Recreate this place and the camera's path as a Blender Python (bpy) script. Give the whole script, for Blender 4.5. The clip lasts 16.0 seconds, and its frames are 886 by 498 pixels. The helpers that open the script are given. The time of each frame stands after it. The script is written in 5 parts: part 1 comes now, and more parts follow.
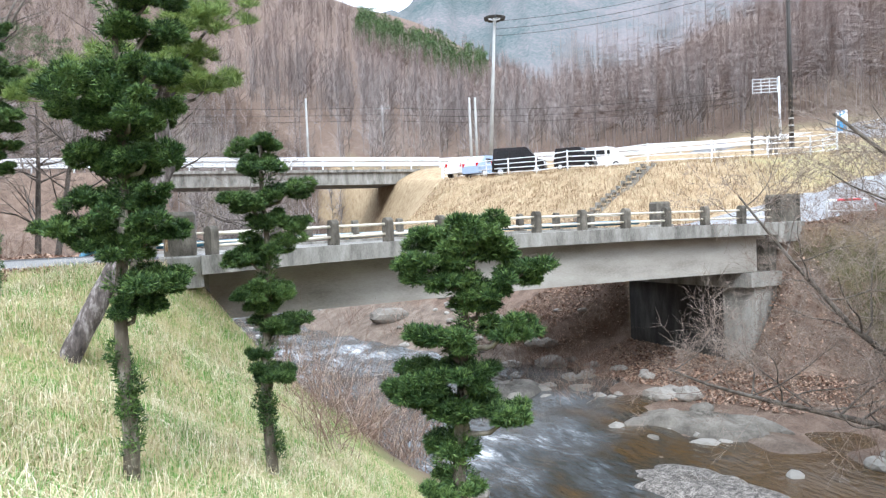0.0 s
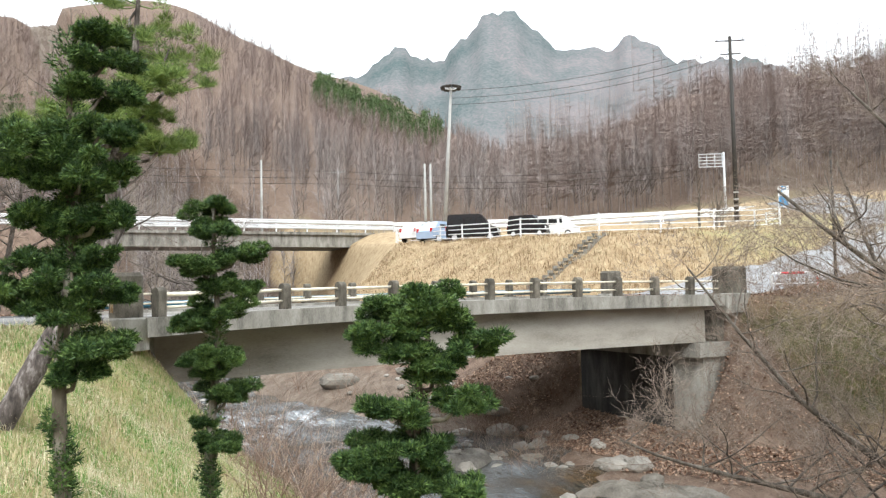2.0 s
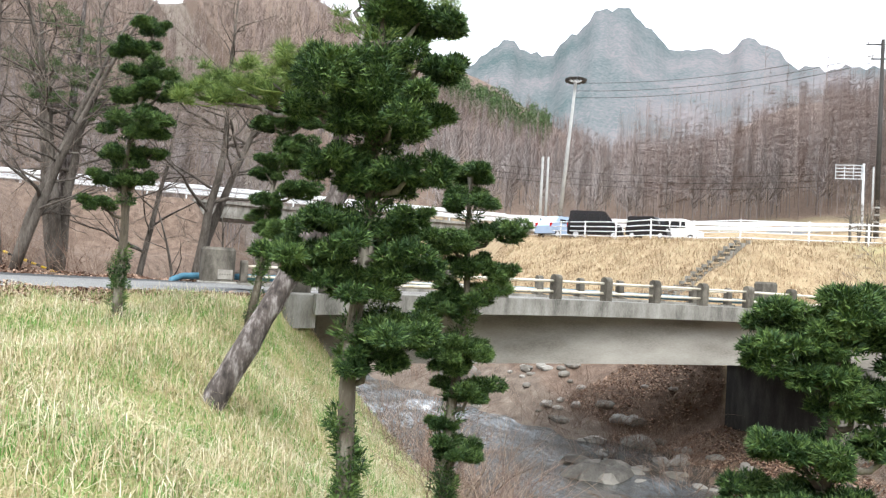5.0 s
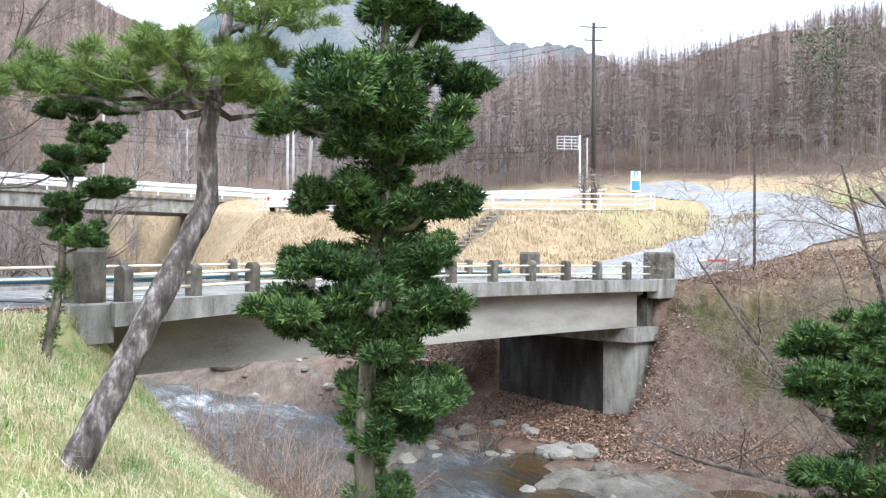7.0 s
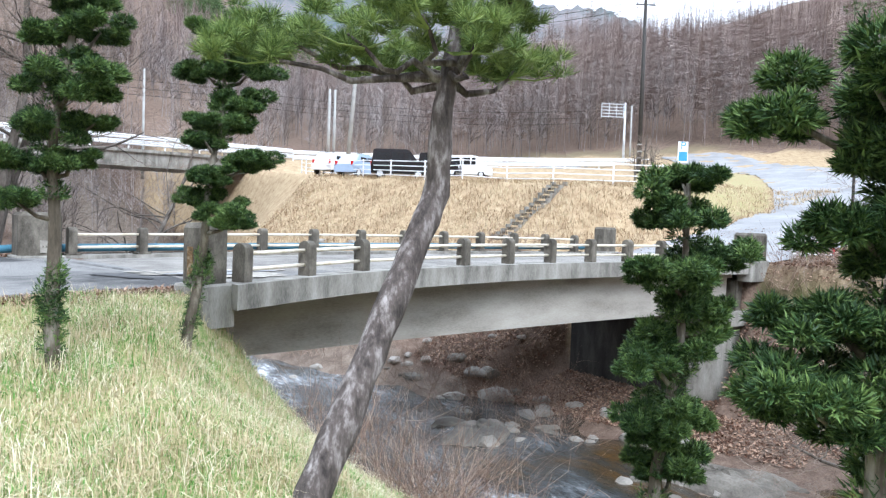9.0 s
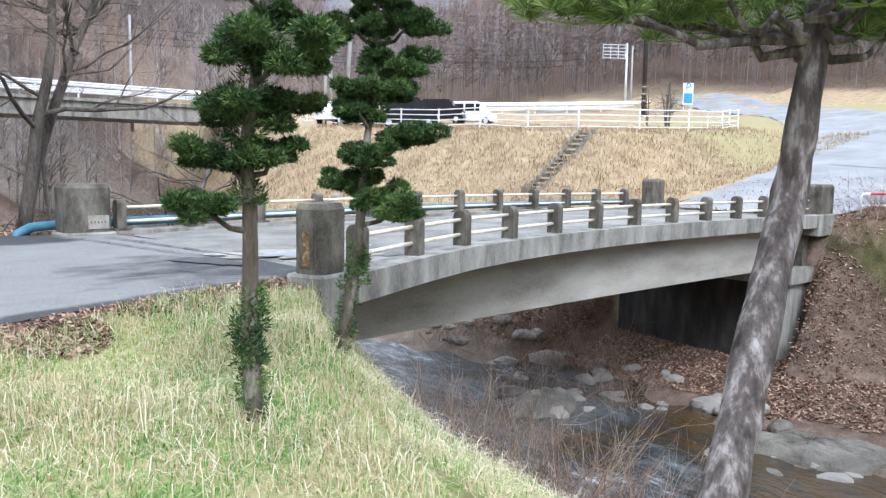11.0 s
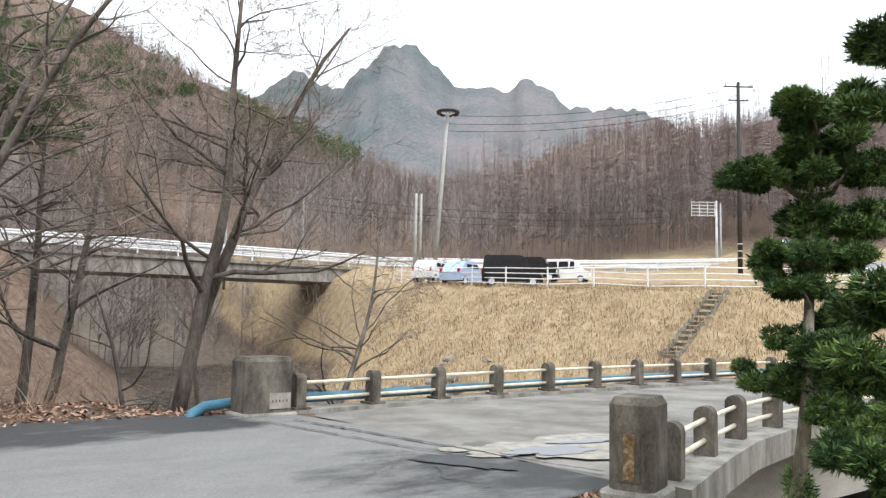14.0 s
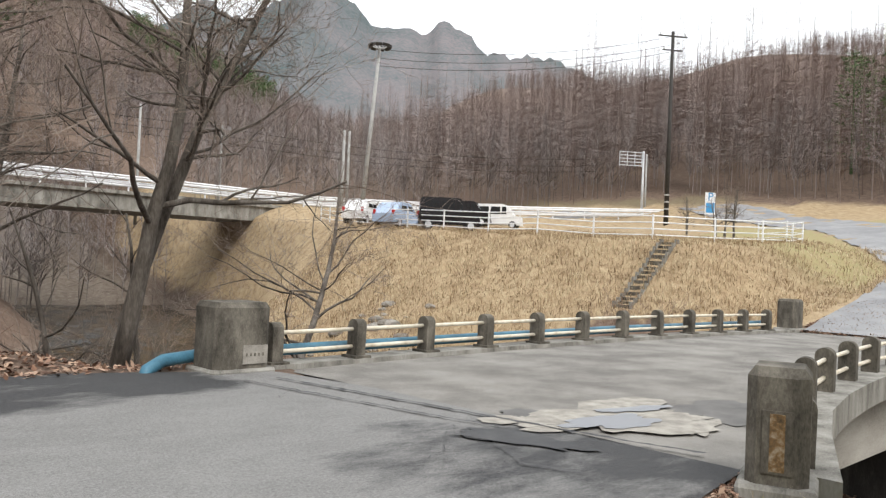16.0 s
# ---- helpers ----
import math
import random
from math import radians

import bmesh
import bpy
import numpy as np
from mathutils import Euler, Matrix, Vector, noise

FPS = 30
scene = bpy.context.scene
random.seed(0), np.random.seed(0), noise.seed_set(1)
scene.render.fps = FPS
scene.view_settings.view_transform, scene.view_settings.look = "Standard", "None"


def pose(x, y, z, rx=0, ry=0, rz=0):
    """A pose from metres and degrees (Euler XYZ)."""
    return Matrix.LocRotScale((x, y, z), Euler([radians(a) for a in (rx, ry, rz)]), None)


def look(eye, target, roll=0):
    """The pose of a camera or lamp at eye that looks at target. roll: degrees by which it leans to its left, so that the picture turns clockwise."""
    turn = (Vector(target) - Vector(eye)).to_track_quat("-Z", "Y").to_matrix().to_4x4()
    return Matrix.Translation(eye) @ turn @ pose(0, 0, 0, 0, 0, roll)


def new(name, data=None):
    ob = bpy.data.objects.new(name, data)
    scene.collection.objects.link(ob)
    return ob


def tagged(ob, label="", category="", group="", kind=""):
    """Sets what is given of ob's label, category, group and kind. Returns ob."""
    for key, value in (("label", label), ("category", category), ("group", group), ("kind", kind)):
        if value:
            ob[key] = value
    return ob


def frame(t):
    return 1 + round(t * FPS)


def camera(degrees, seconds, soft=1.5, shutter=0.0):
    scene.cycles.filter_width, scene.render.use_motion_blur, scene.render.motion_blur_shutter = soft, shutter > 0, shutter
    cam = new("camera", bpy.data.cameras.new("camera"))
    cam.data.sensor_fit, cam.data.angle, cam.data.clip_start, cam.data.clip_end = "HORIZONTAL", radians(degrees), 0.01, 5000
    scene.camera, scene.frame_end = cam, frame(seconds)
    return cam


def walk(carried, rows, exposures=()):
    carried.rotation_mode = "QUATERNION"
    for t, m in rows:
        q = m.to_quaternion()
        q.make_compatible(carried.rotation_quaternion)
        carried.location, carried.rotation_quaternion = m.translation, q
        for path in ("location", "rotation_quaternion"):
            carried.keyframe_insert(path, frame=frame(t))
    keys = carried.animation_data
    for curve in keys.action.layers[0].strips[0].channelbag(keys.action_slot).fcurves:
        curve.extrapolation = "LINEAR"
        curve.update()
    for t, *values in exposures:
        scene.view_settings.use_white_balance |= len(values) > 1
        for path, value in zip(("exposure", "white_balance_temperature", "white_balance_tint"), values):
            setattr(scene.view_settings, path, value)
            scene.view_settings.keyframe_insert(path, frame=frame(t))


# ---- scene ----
cam = camera(58.0, 16.0, soft=1.3)
PATH = [
    (0, look((-2.594, -17.402, 0.62), (-1.714, -15.607, 0.554), -2.4)),
    (0.5, look((-2.588, -17.378, 0.641), (-1.652, -15.61, 0.654), -1.9)),
    (1, look((-2.598, -17.367, 0.656), (-1.636, -15.616, 0.746), -1.8)),
    (1.5, look((-2.593, -17.355, 0.657), (-1.615, -15.614, 0.77), -1.4)),
    (2, look((-2.594, -17.365, 0.657), (-1.606, -15.628, 0.748), -1.3)),
    (2.5, look((-2.587, -17.327, 0.644), (-1.587, -15.596, 0.722), -1.7)),
    (3, look((-2.651, -17.237, 0.614), (-1.616, -15.527, 0.707), -1.5)),
    (3.5, look((-2.797, -17.0, 0.51), (-1.835, -15.25, 0.616), 0.3)),
    (4, look((-3.037, -16.589, 0.543), (-2.203, -14.773, 0.628), 1.7)),
    (4.2, look((-3.141, -16.31, 0.529), (-2.381, -14.462, 0.605), 3.2)),
    (6.5, look((-4.178, -14.68, 0.887), (-3.03, -13.042, 0.914), 1.2)),
    (7, look((-4.428, -14.188, 0.94), (-3.088, -12.703, 0.954), 0.3)),
    (7.5, look((-4.456, -13.63, 1.019), (-3.09, -12.169, 1.002), 1.0)),
    (8, look((-4.662, -13.192, 1.074), (-3.409, -11.633, 1.049), 2.1)),
    (10.5, look((-5.515, -10.324, 1.445), (-4.119, -8.902, 1.271), 1.8)),
    (11, look((-5.665, -9.726, 1.521), (-4.326, -8.256, 1.304), 0.9)),
    (11.5, look((-5.824, -9.269, 1.618), (-4.607, -7.697, 1.403), 1.4)),
    (12, look((-6.064, -8.665, 1.701), (-4.948, -7.015, 1.522), 2.2)),
    (12.5, look((-6.128, -8.085, 1.712), (-5.035, -6.411, 1.694), 1.8)),
    (13, look((-6.311, -7.666, 1.739), (-5.294, -5.944, 1.777), 2.5)),
    (13.5, look((-6.293, -7.098, 1.764), (-5.197, -5.427, 1.85), 0.0)),
    (14, look((-6.443, -6.55, 1.711), (-5.214, -4.981, 1.879), 1.1)),
    (14.5, look((-6.549, -6.003, 1.651), (-5.245, -4.496, 1.807), -1.2)),
    (15, look((-6.515, -5.422, 1.581), (-5.184, -3.937, 1.738), 1.7)),
    (15.5, look((-6.391, -4.828, 1.535), (-4.98, -3.418, 1.684), -1.8)),
    (16, look((-6.262, -4.205, 1.644), (-4.858, -2.781, 1.68), 2.5)),
]
walk(cam, PATH, exposures=[(0, 1.38, 5700, 9), (1.5, 1.15, 6200, 7), (3.5, 1.15, 6450, 8), (7, 1.42, 5700, 9), (11, 1.12, 5600, 10), (12.5, 1.1, 5850, 8), (14.5, 0.72, 6400, 9), (16, 0.6, 6550, 10)])

# ---- light: bright overcast ----
world = bpy.data.worlds.new("overcast")
world.use_nodes = True
scene.world = world
wn, wl = world.node_tree.nodes, world.node_tree.links
sky = wn.new("ShaderNodeTexSky")
sky.sky_type, sky.sun_disc = "NISHITA", False
sky.sun_elevation, sky.sun_rotation, sky.air_density, sky.dust_density = radians(48), radians(200), 1.0, 6.0
mix = wn.new("ShaderNodeMix")
mix.data_type = "RGBA"
mix.inputs[0].default_value = 0.93
wl.new(sky.outputs[0], mix.inputs[6])
mix.inputs[7].default_value = (10.2, 10.6, 11.0, 1)
wl.new(mix.outputs[2], wn["Background"].inputs[0])
wn["Background"].inputs[1].default_value = 0.1
sun = new("sun", bpy.data.lights.new("sun", "SUN"))
sun.data.energy, sun.data.angle, sun.data.color = 1.4, radians(25), (1.0, 0.97, 0.92)
sun.matrix_world = look((-20, -50, 60), (5, 0, 0))


# ---- materials ----
def rgb(c):
    return (c[0], c[1], c[2], 1)


def material(name, colors, scale=4.0, rough=0.8, bump=0.3, fine=40.0, metal=0.0, stretch=(1, 1, 1), vary=0.0, mask=None, fine_mix=0.35, spec=0.3):
    """Noise between colours at a large and a fine scale, with relief. vary: difference from island to island."""
    m = bpy.data.materials.new(name)
    m.use_nodes = True
    n, l = m.node_tree.nodes, m.node_tree.links
    b = n["Principled BSDF"]
    b.inputs["Roughness"].default_value, b.inputs["Metallic"].default_value = rough, metal
    b.inputs["Specular IOR Level"].default_value = spec
    co = n.new("ShaderNodeNewGeometry")
    mp = n.new("ShaderNodeMapping")
    mp.inputs["Scale"].default_value = stretch
    l.new(co.outputs["Position"], mp.inputs[0])
    big, small = n.new("ShaderNodeTexNoise"), n.new("ShaderNodeTexNoise")
    for t, s, d in ((big, scale, 5), (small, fine, 4)):
        t.inputs["Scale"].default_value, t.inputs["Detail"].default_value = s, d
        t.inputs["Roughness"].default_value = 0.62
        l.new(mp.outputs[0], t.inputs["Vector"])
    blend = n.new("ShaderNodeMath")
    blend.operation = "MULTIPLY_ADD"
    l.new(small.outputs[0], blend.inputs[0])
    blend.inputs[1].default_value = fine_mix
    l.new(big.outputs[0], blend.inputs[2])
    off = n.new("ShaderNodeMath")
    off.operation = "SUBTRACT"
    l.new(blend.outputs[0], off.inputs[0])
    off.inputs[1].default_value = fine_mix * 0.5
    last = off
    if vary:
        geo = n.new("ShaderNodeNewGeometry")
        add = n.new("ShaderNodeMath")
        add.operation = "MULTIPLY_ADD"
        l.new(geo.outputs["Random Per Island"], add.inputs[0])
        add.inputs[1].default_value = vary
        l.new(off.outputs[0], add.inputs[2])
        sub = n.new("ShaderNodeMath")
        sub.operation = "SUBTRACT"
        l.new(add.outputs[0], sub.inputs[0])
        sub.inputs[1].default_value = vary * 0.5
        last = sub
    ramp = n.new("ShaderNodeValToRGB")
    ramp.color_ramp.elements[0].position, ramp.color_ramp.elements[1].position = 0.3, 0.7
    ramp.color_ramp.elements[0].color, ramp.color_ramp.elements[1].color = rgb(colors[0]), rgb(colors[-1])
    for k, c in enumerate(colors[1:-1]):
        e = ramp.color_ramp.elements.new(0.3 + 0.4 * (k + 1) / (len(colors) - 1))
        e.color = rgb(c)
    l.new(last.outputs[0], ramp.inputs[0])
    l.new(ramp.outputs[0], b.inputs["Base Color"])
    if bump:
        bp = n.new("ShaderNodeBump")
        bp.inputs["Strength"].default_value, bp.inputs["Distance"].default_value = bump, 0.02
        l.new(blend.outputs[0], bp.inputs["Height"])
        l.new(bp.outputs[0], b.inputs["Normal"])
    return m


CONCRETE = material("weathered concrete", [(0.10, 0.095, 0.085), (0.24, 0.23, 0.205), (0.36, 0.35, 0.32)], 1.6, 0.9, 0.5, 30, stretch=(1.6, 1.6, 0.5))
# near-black tones carry the shade under the deck
SHADED_CONCRETE = material("deck-shade concrete", [(0.012, 0.012, 0.012), (0.032, 0.031, 0.029), (0.07, 0.067, 0.06)], 1.4, 0.75, 0.5, 30, stretch=(1.5, 1.5, 0.4))
CONCRETE_DARK = material("lichen-stained concrete", [(0.04, 0.036, 0.029), (0.112, 0.101, 0.083), (0.215, 0.196, 0.163)], 3, 0.92, 0.6, 45, stretch=(1.2, 1.2, 0.6))
GIRDER = material("girder concrete", [(0.20, 0.185, 0.16), (0.33, 0.31, 0.275), (0.42, 0.40, 0.36)], 0.9, 0.85, 0.25, 25, stretch=(0.5, 1, 1.6))
RAIL = material("cream rail paint", [(0.5, 0.42, 0.3), (0.68, 0.63, 0.52), (0.74, 0.70, 0.6)], 6, 0.5, 0.15, 60)
PIPE_BLUE = material("blue pipe sleeve", [(0.03, 0.08, 0.115), (0.055, 0.16, 0.23), (0.09, 0.23, 0.32)], 2, 0.45, 0.1, 40)
ASPHALT = material("worn asphalt", [(0.10, 0.10, 0.102), (0.16, 0.16, 0.161), (0.225, 0.223, 0.22)], 0.8, 0.7, 0.5, 120, fine_mix=0.9)
ASPHALT_FAR = material("bleached asphalt", [(0.19, 0.19, 0.195), (0.25, 0.25, 0.255), (0.31, 0.31, 0.31)], 0.5, 0.75, 0.3, 40)
ASPHALT_NEW = material("dark asphalt patch", [(0.025, 0.026, 0.028), (0.05, 0.05, 0.052), (0.08, 0.08, 0.08)], 1.5, 0.6, 0.35, 90)
DECK = material("worn deck concrete", [(0.13, 0.12, 0.11), (0.215, 0.203, 0.185), (0.30, 0.285, 0.26)], 1.1, 0.8, 0.5, 110, fine_mix=0.9)
PALE = material("scaled pale concrete", [(0.20, 0.185, 0.165), (0.31, 0.29, 0.255), (0.42, 0.395, 0.35)], 5, 0.9, 0.5, 60)
WHITE = material("white painted steel", [(0.62, 0.63, 0.65), (0.76, 0.77, 0.79), (0.82, 0.83, 0.85)], 1.5, 0.4, 0.05, 20)
GALV = material("galvanised steel", [(0.42, 0.44, 0.47), (0.58, 0.60, 0.63), (0.68, 0.70, 0.73)], 1.2, 0.45, 0.1, 30)
RED = material("red band", [(0.55, 0.03, 0.05), (0.65, 0.06, 0.08)], 5, 0.5, 0.05)
DARKPOLE = material("dark brown pole", [(0.025, 0.022, 0.02), (0.05, 0.045, 0.04)], 4, 0.6, 0.1)
POLE = material("concrete pole", [(0.30, 0.30, 0.29), (0.42, 0.42, 0.41)], 2, 0.8, 0.1)
BARK = material("grey bark", [(0.045, 0.038, 0.032), (0.11, 0.095, 0.08), (0.19, 0.17, 0.15)], 5, 0.95, 0.8, 40, stretch=(1, 1, 0.25))
TWIG = material("brown twigs", [(0.13, 0.095, 0.075), (0.22, 0.175, 0.145), (0.34, 0.29, 0.25)], 3, 0.9, 0.2, 40)
PINEBARK = material("pine bark", [(0.035, 0.03, 0.028), (0.11, 0.092, 0.085), (0.36, 0.33, 0.32)], 11, 0.95, 1.0, 40, stretch=(1, 1, 0.35))
YEWBARK = material("yew bark", [(0.06, 0.05, 0.038), (0.13, 0.11, 0.085), (0.34, 0.32, 0.27)], 6, 0.95, 0.7, 40, stretch=(1, 1, 0.3))
YEW = material("yew needles", [(0.02, 0.046, 0.016), (0.05, 0.10, 0.03), (0.14, 0.215, 0.06)], 3, 0.55, 0, 30, vary=0.5, spec=0.25)
PINE_DARK = material("dark pine needles", [(0.03, 0.06, 0.02), (0.065, 0.115, 0.035), (0.12, 0.18, 0.06)], 2.5, 0.6, 0, 30, vary=0.5)
PINE = material("pine needles", [(0.07, 0.12, 0.03), (0.15, 0.225, 0.055), (0.26, 0.34, 0.10)], 2.5, 0.6, 0, 30, vary=0.5)
GRASS = material("spring grass", [(0.53, 0.44, 0.27), (0.36, 0.37, 0.17), (0.12, 0.28, 0.055)], 1.1, 0.8, 0, 12, vary=0.55)
DRY = material("dead grass", [(0.24, 0.16, 0.095), (0.42, 0.32, 0.20), (0.55, 0.46, 0.31)], 0.5, 0.9, 0, 9, vary=0.5)
LITTER = material("fallen leaves", [(0.10, 0.05, 0.032), (0.25, 0.145, 0.095), (0.42, 0.29, 0.21)], 1.2, 0.9, 0, 9, vary=0.8)
ROCK = material("river rock", [(0.07, 0.065, 0.058), (0.16, 0.15, 0.135), (0.30, 0.28, 0.25)], 1.5, 0.8, 0.6, 20, vary=0.5)
GRAVEL = material("river gravel", [(0.05, 0.045, 0.04), (0.15, 0.135, 0.12), (0.33, 0.30, 0.27)], 9, 0.85, 1.0, 34, fine_mix=0.9)
ROCK_PALE = material("pale bar rock", [(0.09, 0.08, 0.068), (0.165, 0.15, 0.128), (0.26, 0.238, 0.205)], 1.5, 0.85, 0.6, 20)


def ground_material():
    """One ground: turf, dead grass, leaf litter and river gravel, told apart by the painted cover attribute."""
    m = bpy.data.materials.new("ground cover")
    m.use_nodes = True
    n, l = m.node_tree.nodes, m.node_tree.links
    b = n["Principled BSDF"]
    b.inputs["Roughness"].default_value = 0.95
    b.inputs["Specular IOR Level"].default_value = 0.15
    geo = n.new("ShaderNodeNewGeometry")
    att = n.new("ShaderNodeAttribute")
    att.attribute_name = "cover"
    sep = n.new("ShaderNodeSeparateColor")
    l.new(att.outputs["Color"], sep.inputs[0])

    def cloud(scale, detail=6):
        t = n.new("ShaderNodeTexNoise")
        t.inputs["Scale"].default_value, t.inputs["Detail"].default_value, t.inputs["Roughness"].default_value = scale, detail, 0.65
        l.new(geo.outputs["Position"], t.inputs["Vector"])
        return t

    a, c, f = cloud(0.35), cloud(2.2), cloud(22)

    def ramp(src, stops):
        r = n.new("ShaderNodeValToRGB")
        e = r.color_ramp.elements
        e[0].position, e[0].color = stops[0][0], rgb(stops[0][1])
        e[1].position, e[1].color = stops[-1][0], rgb(stops[-1][1])
        for p, col in stops[1:-1]:
            e.new(p).color = rgb(col)
        l.new(src, r.inputs[0])
        return r

    mixn = n.new("ShaderNodeMath")
    mixn.operation = "MULTIPLY_ADD"
    l.new(f.outputs[0], mixn.inputs[0])
    mixn.inputs[1].default_value = 0.5
    half = n.new("ShaderNodeMath")
    half.operation = "MULTIPLY_ADD"
    l.new(c.outputs[0], half.inputs[0])
    half.inputs[1].default_value = 0.6
    half.inputs[2].default_value = -0.05
    l.new(half.outputs[0], mixn.inputs[2])
    turf = ramp(mixn.outputs[0], [(0.3, (0.38, 0.30, 0.17)), (0.47, (0.36, 0.33, 0.16)), (0.56, (0.2, 0.26, 0.08)), (0.7, (0.11, 0.19, 0.045))])
    dry = ramp(mixn.outputs[0], [(0.3, (0.17, 0.11, 0.065)), (0.5, (0.36, 0.27, 0.165)), (0.7, (0.5, 0.41, 0.27))])
    litter = ramp(mixn.outputs[0], [(0.3, (0.06, 0.043, 0.033)), (0.5, (0.15, 0.105, 0.08)), (0.7, (0.27, 0.205, 0.16))])
    gravel = ramp(mixn.outputs[0], [(0.3, (0.06, 0.05, 0.04)), (0.5, (0.16, 0.13, 0.105)), (0.7, (0.28, 0.25, 0.21))])
    last = litter.outputs[0]
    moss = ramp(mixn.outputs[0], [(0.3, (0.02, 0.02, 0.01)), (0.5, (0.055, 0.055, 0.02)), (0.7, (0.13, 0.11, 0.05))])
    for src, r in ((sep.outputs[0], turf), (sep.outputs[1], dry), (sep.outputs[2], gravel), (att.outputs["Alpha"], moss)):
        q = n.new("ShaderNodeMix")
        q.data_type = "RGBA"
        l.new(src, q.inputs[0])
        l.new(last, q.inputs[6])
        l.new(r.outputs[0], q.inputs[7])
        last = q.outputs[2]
    l.new(last, b.inputs["Base Color"])
    bp = n.new("ShaderNodeBump")
    bp.inputs["Strength"].default_value, bp.inputs["Distance"].default_value = 0.7, 0.06
    l.new(mixn.outputs[0], bp.inputs["Height"])
    l.new(bp.outputs[0], b.inputs["Normal"])
    return m


GROUND = ground_material()


def water_material():
    m = bpy.data.materials.new("clear brown stream")
    m.use_nodes = True
    n, l = m.node_tree.nodes, m.node_tree.links
    b = n["Principled BSDF"]
    b.inputs["Roughness"].default_value, b.inputs["IOR"].default_value = 0.06, 1.33
    geo = n.new("ShaderNodeNewGeometry")
    mp = n.new("ShaderNodeMapping")
    mp.inputs["Scale"].default_value = (1.3, 0.5, 1)
    l.new(geo.outputs["Position"], mp.inputs[0])
    foam, rip = n.new("ShaderNodeTexNoise"), n.new("ShaderNodeTexNoise")
    foam.inputs["Scale"].default_value, foam.inputs["Detail"].default_value, foam.inputs["Roughness"].default_value = 1.0, 8, 0.72
    rip.inputs["Scale"].default_value, rip.inputs["Detail"].default_value = 4.5, 7
    for t in (foam, rip):
        l.new(mp.outputs[0], t.inputs["Vector"])
    r = n.new("ShaderNodeValToRGB")
    e = r.color_ramp.elements
    e[0].position, e[0].color = 0.30, (0.075, 0.045, 0.018, 1)
    e[1].position, e[1].color = 0.72, (0.62, 0.64, 0.66, 1)
    e.new(0.45).color = (0.035, 0.035, 0.030, 1)
    e.new(0.56).color = (0.06, 0.066, 0.07, 1)
    e.new(0.64).color = (0.17, 0.18, 0.19, 1)
    att = n.new("ShaderNodeAttribute")
    att.attribute_name = "rapid"
    add = n.new("ShaderNodeMath")
    add.operation = "MULTIPLY_ADD"
    l.new(att.outputs["Fac"], add.inputs[0])
    add.inputs[1].default_value = 0.20
    l.new(foam.outputs[0], add.inputs[2])
    off = n.new("ShaderNodeMath")
    off.operation = "SUBTRACT"
    l.new(add.outputs[0], off.inputs[0])
    off.inputs[1].default_value = 0.1
    l.new(off.outputs[0], r.inputs[0])
    l.new(r.outputs[0], b.inputs["Base Color"])
    bp = n.new("ShaderNodeBump")
    bp.inputs["Strength"].default_value, bp.inputs["Distance"].default_value = 0.6, 0.12
    l.new(rip.outputs[0], bp.inputs["Height"])
    l.new(bp.outputs[0], b.inputs["Normal"])
    return m


WATER = water_material()


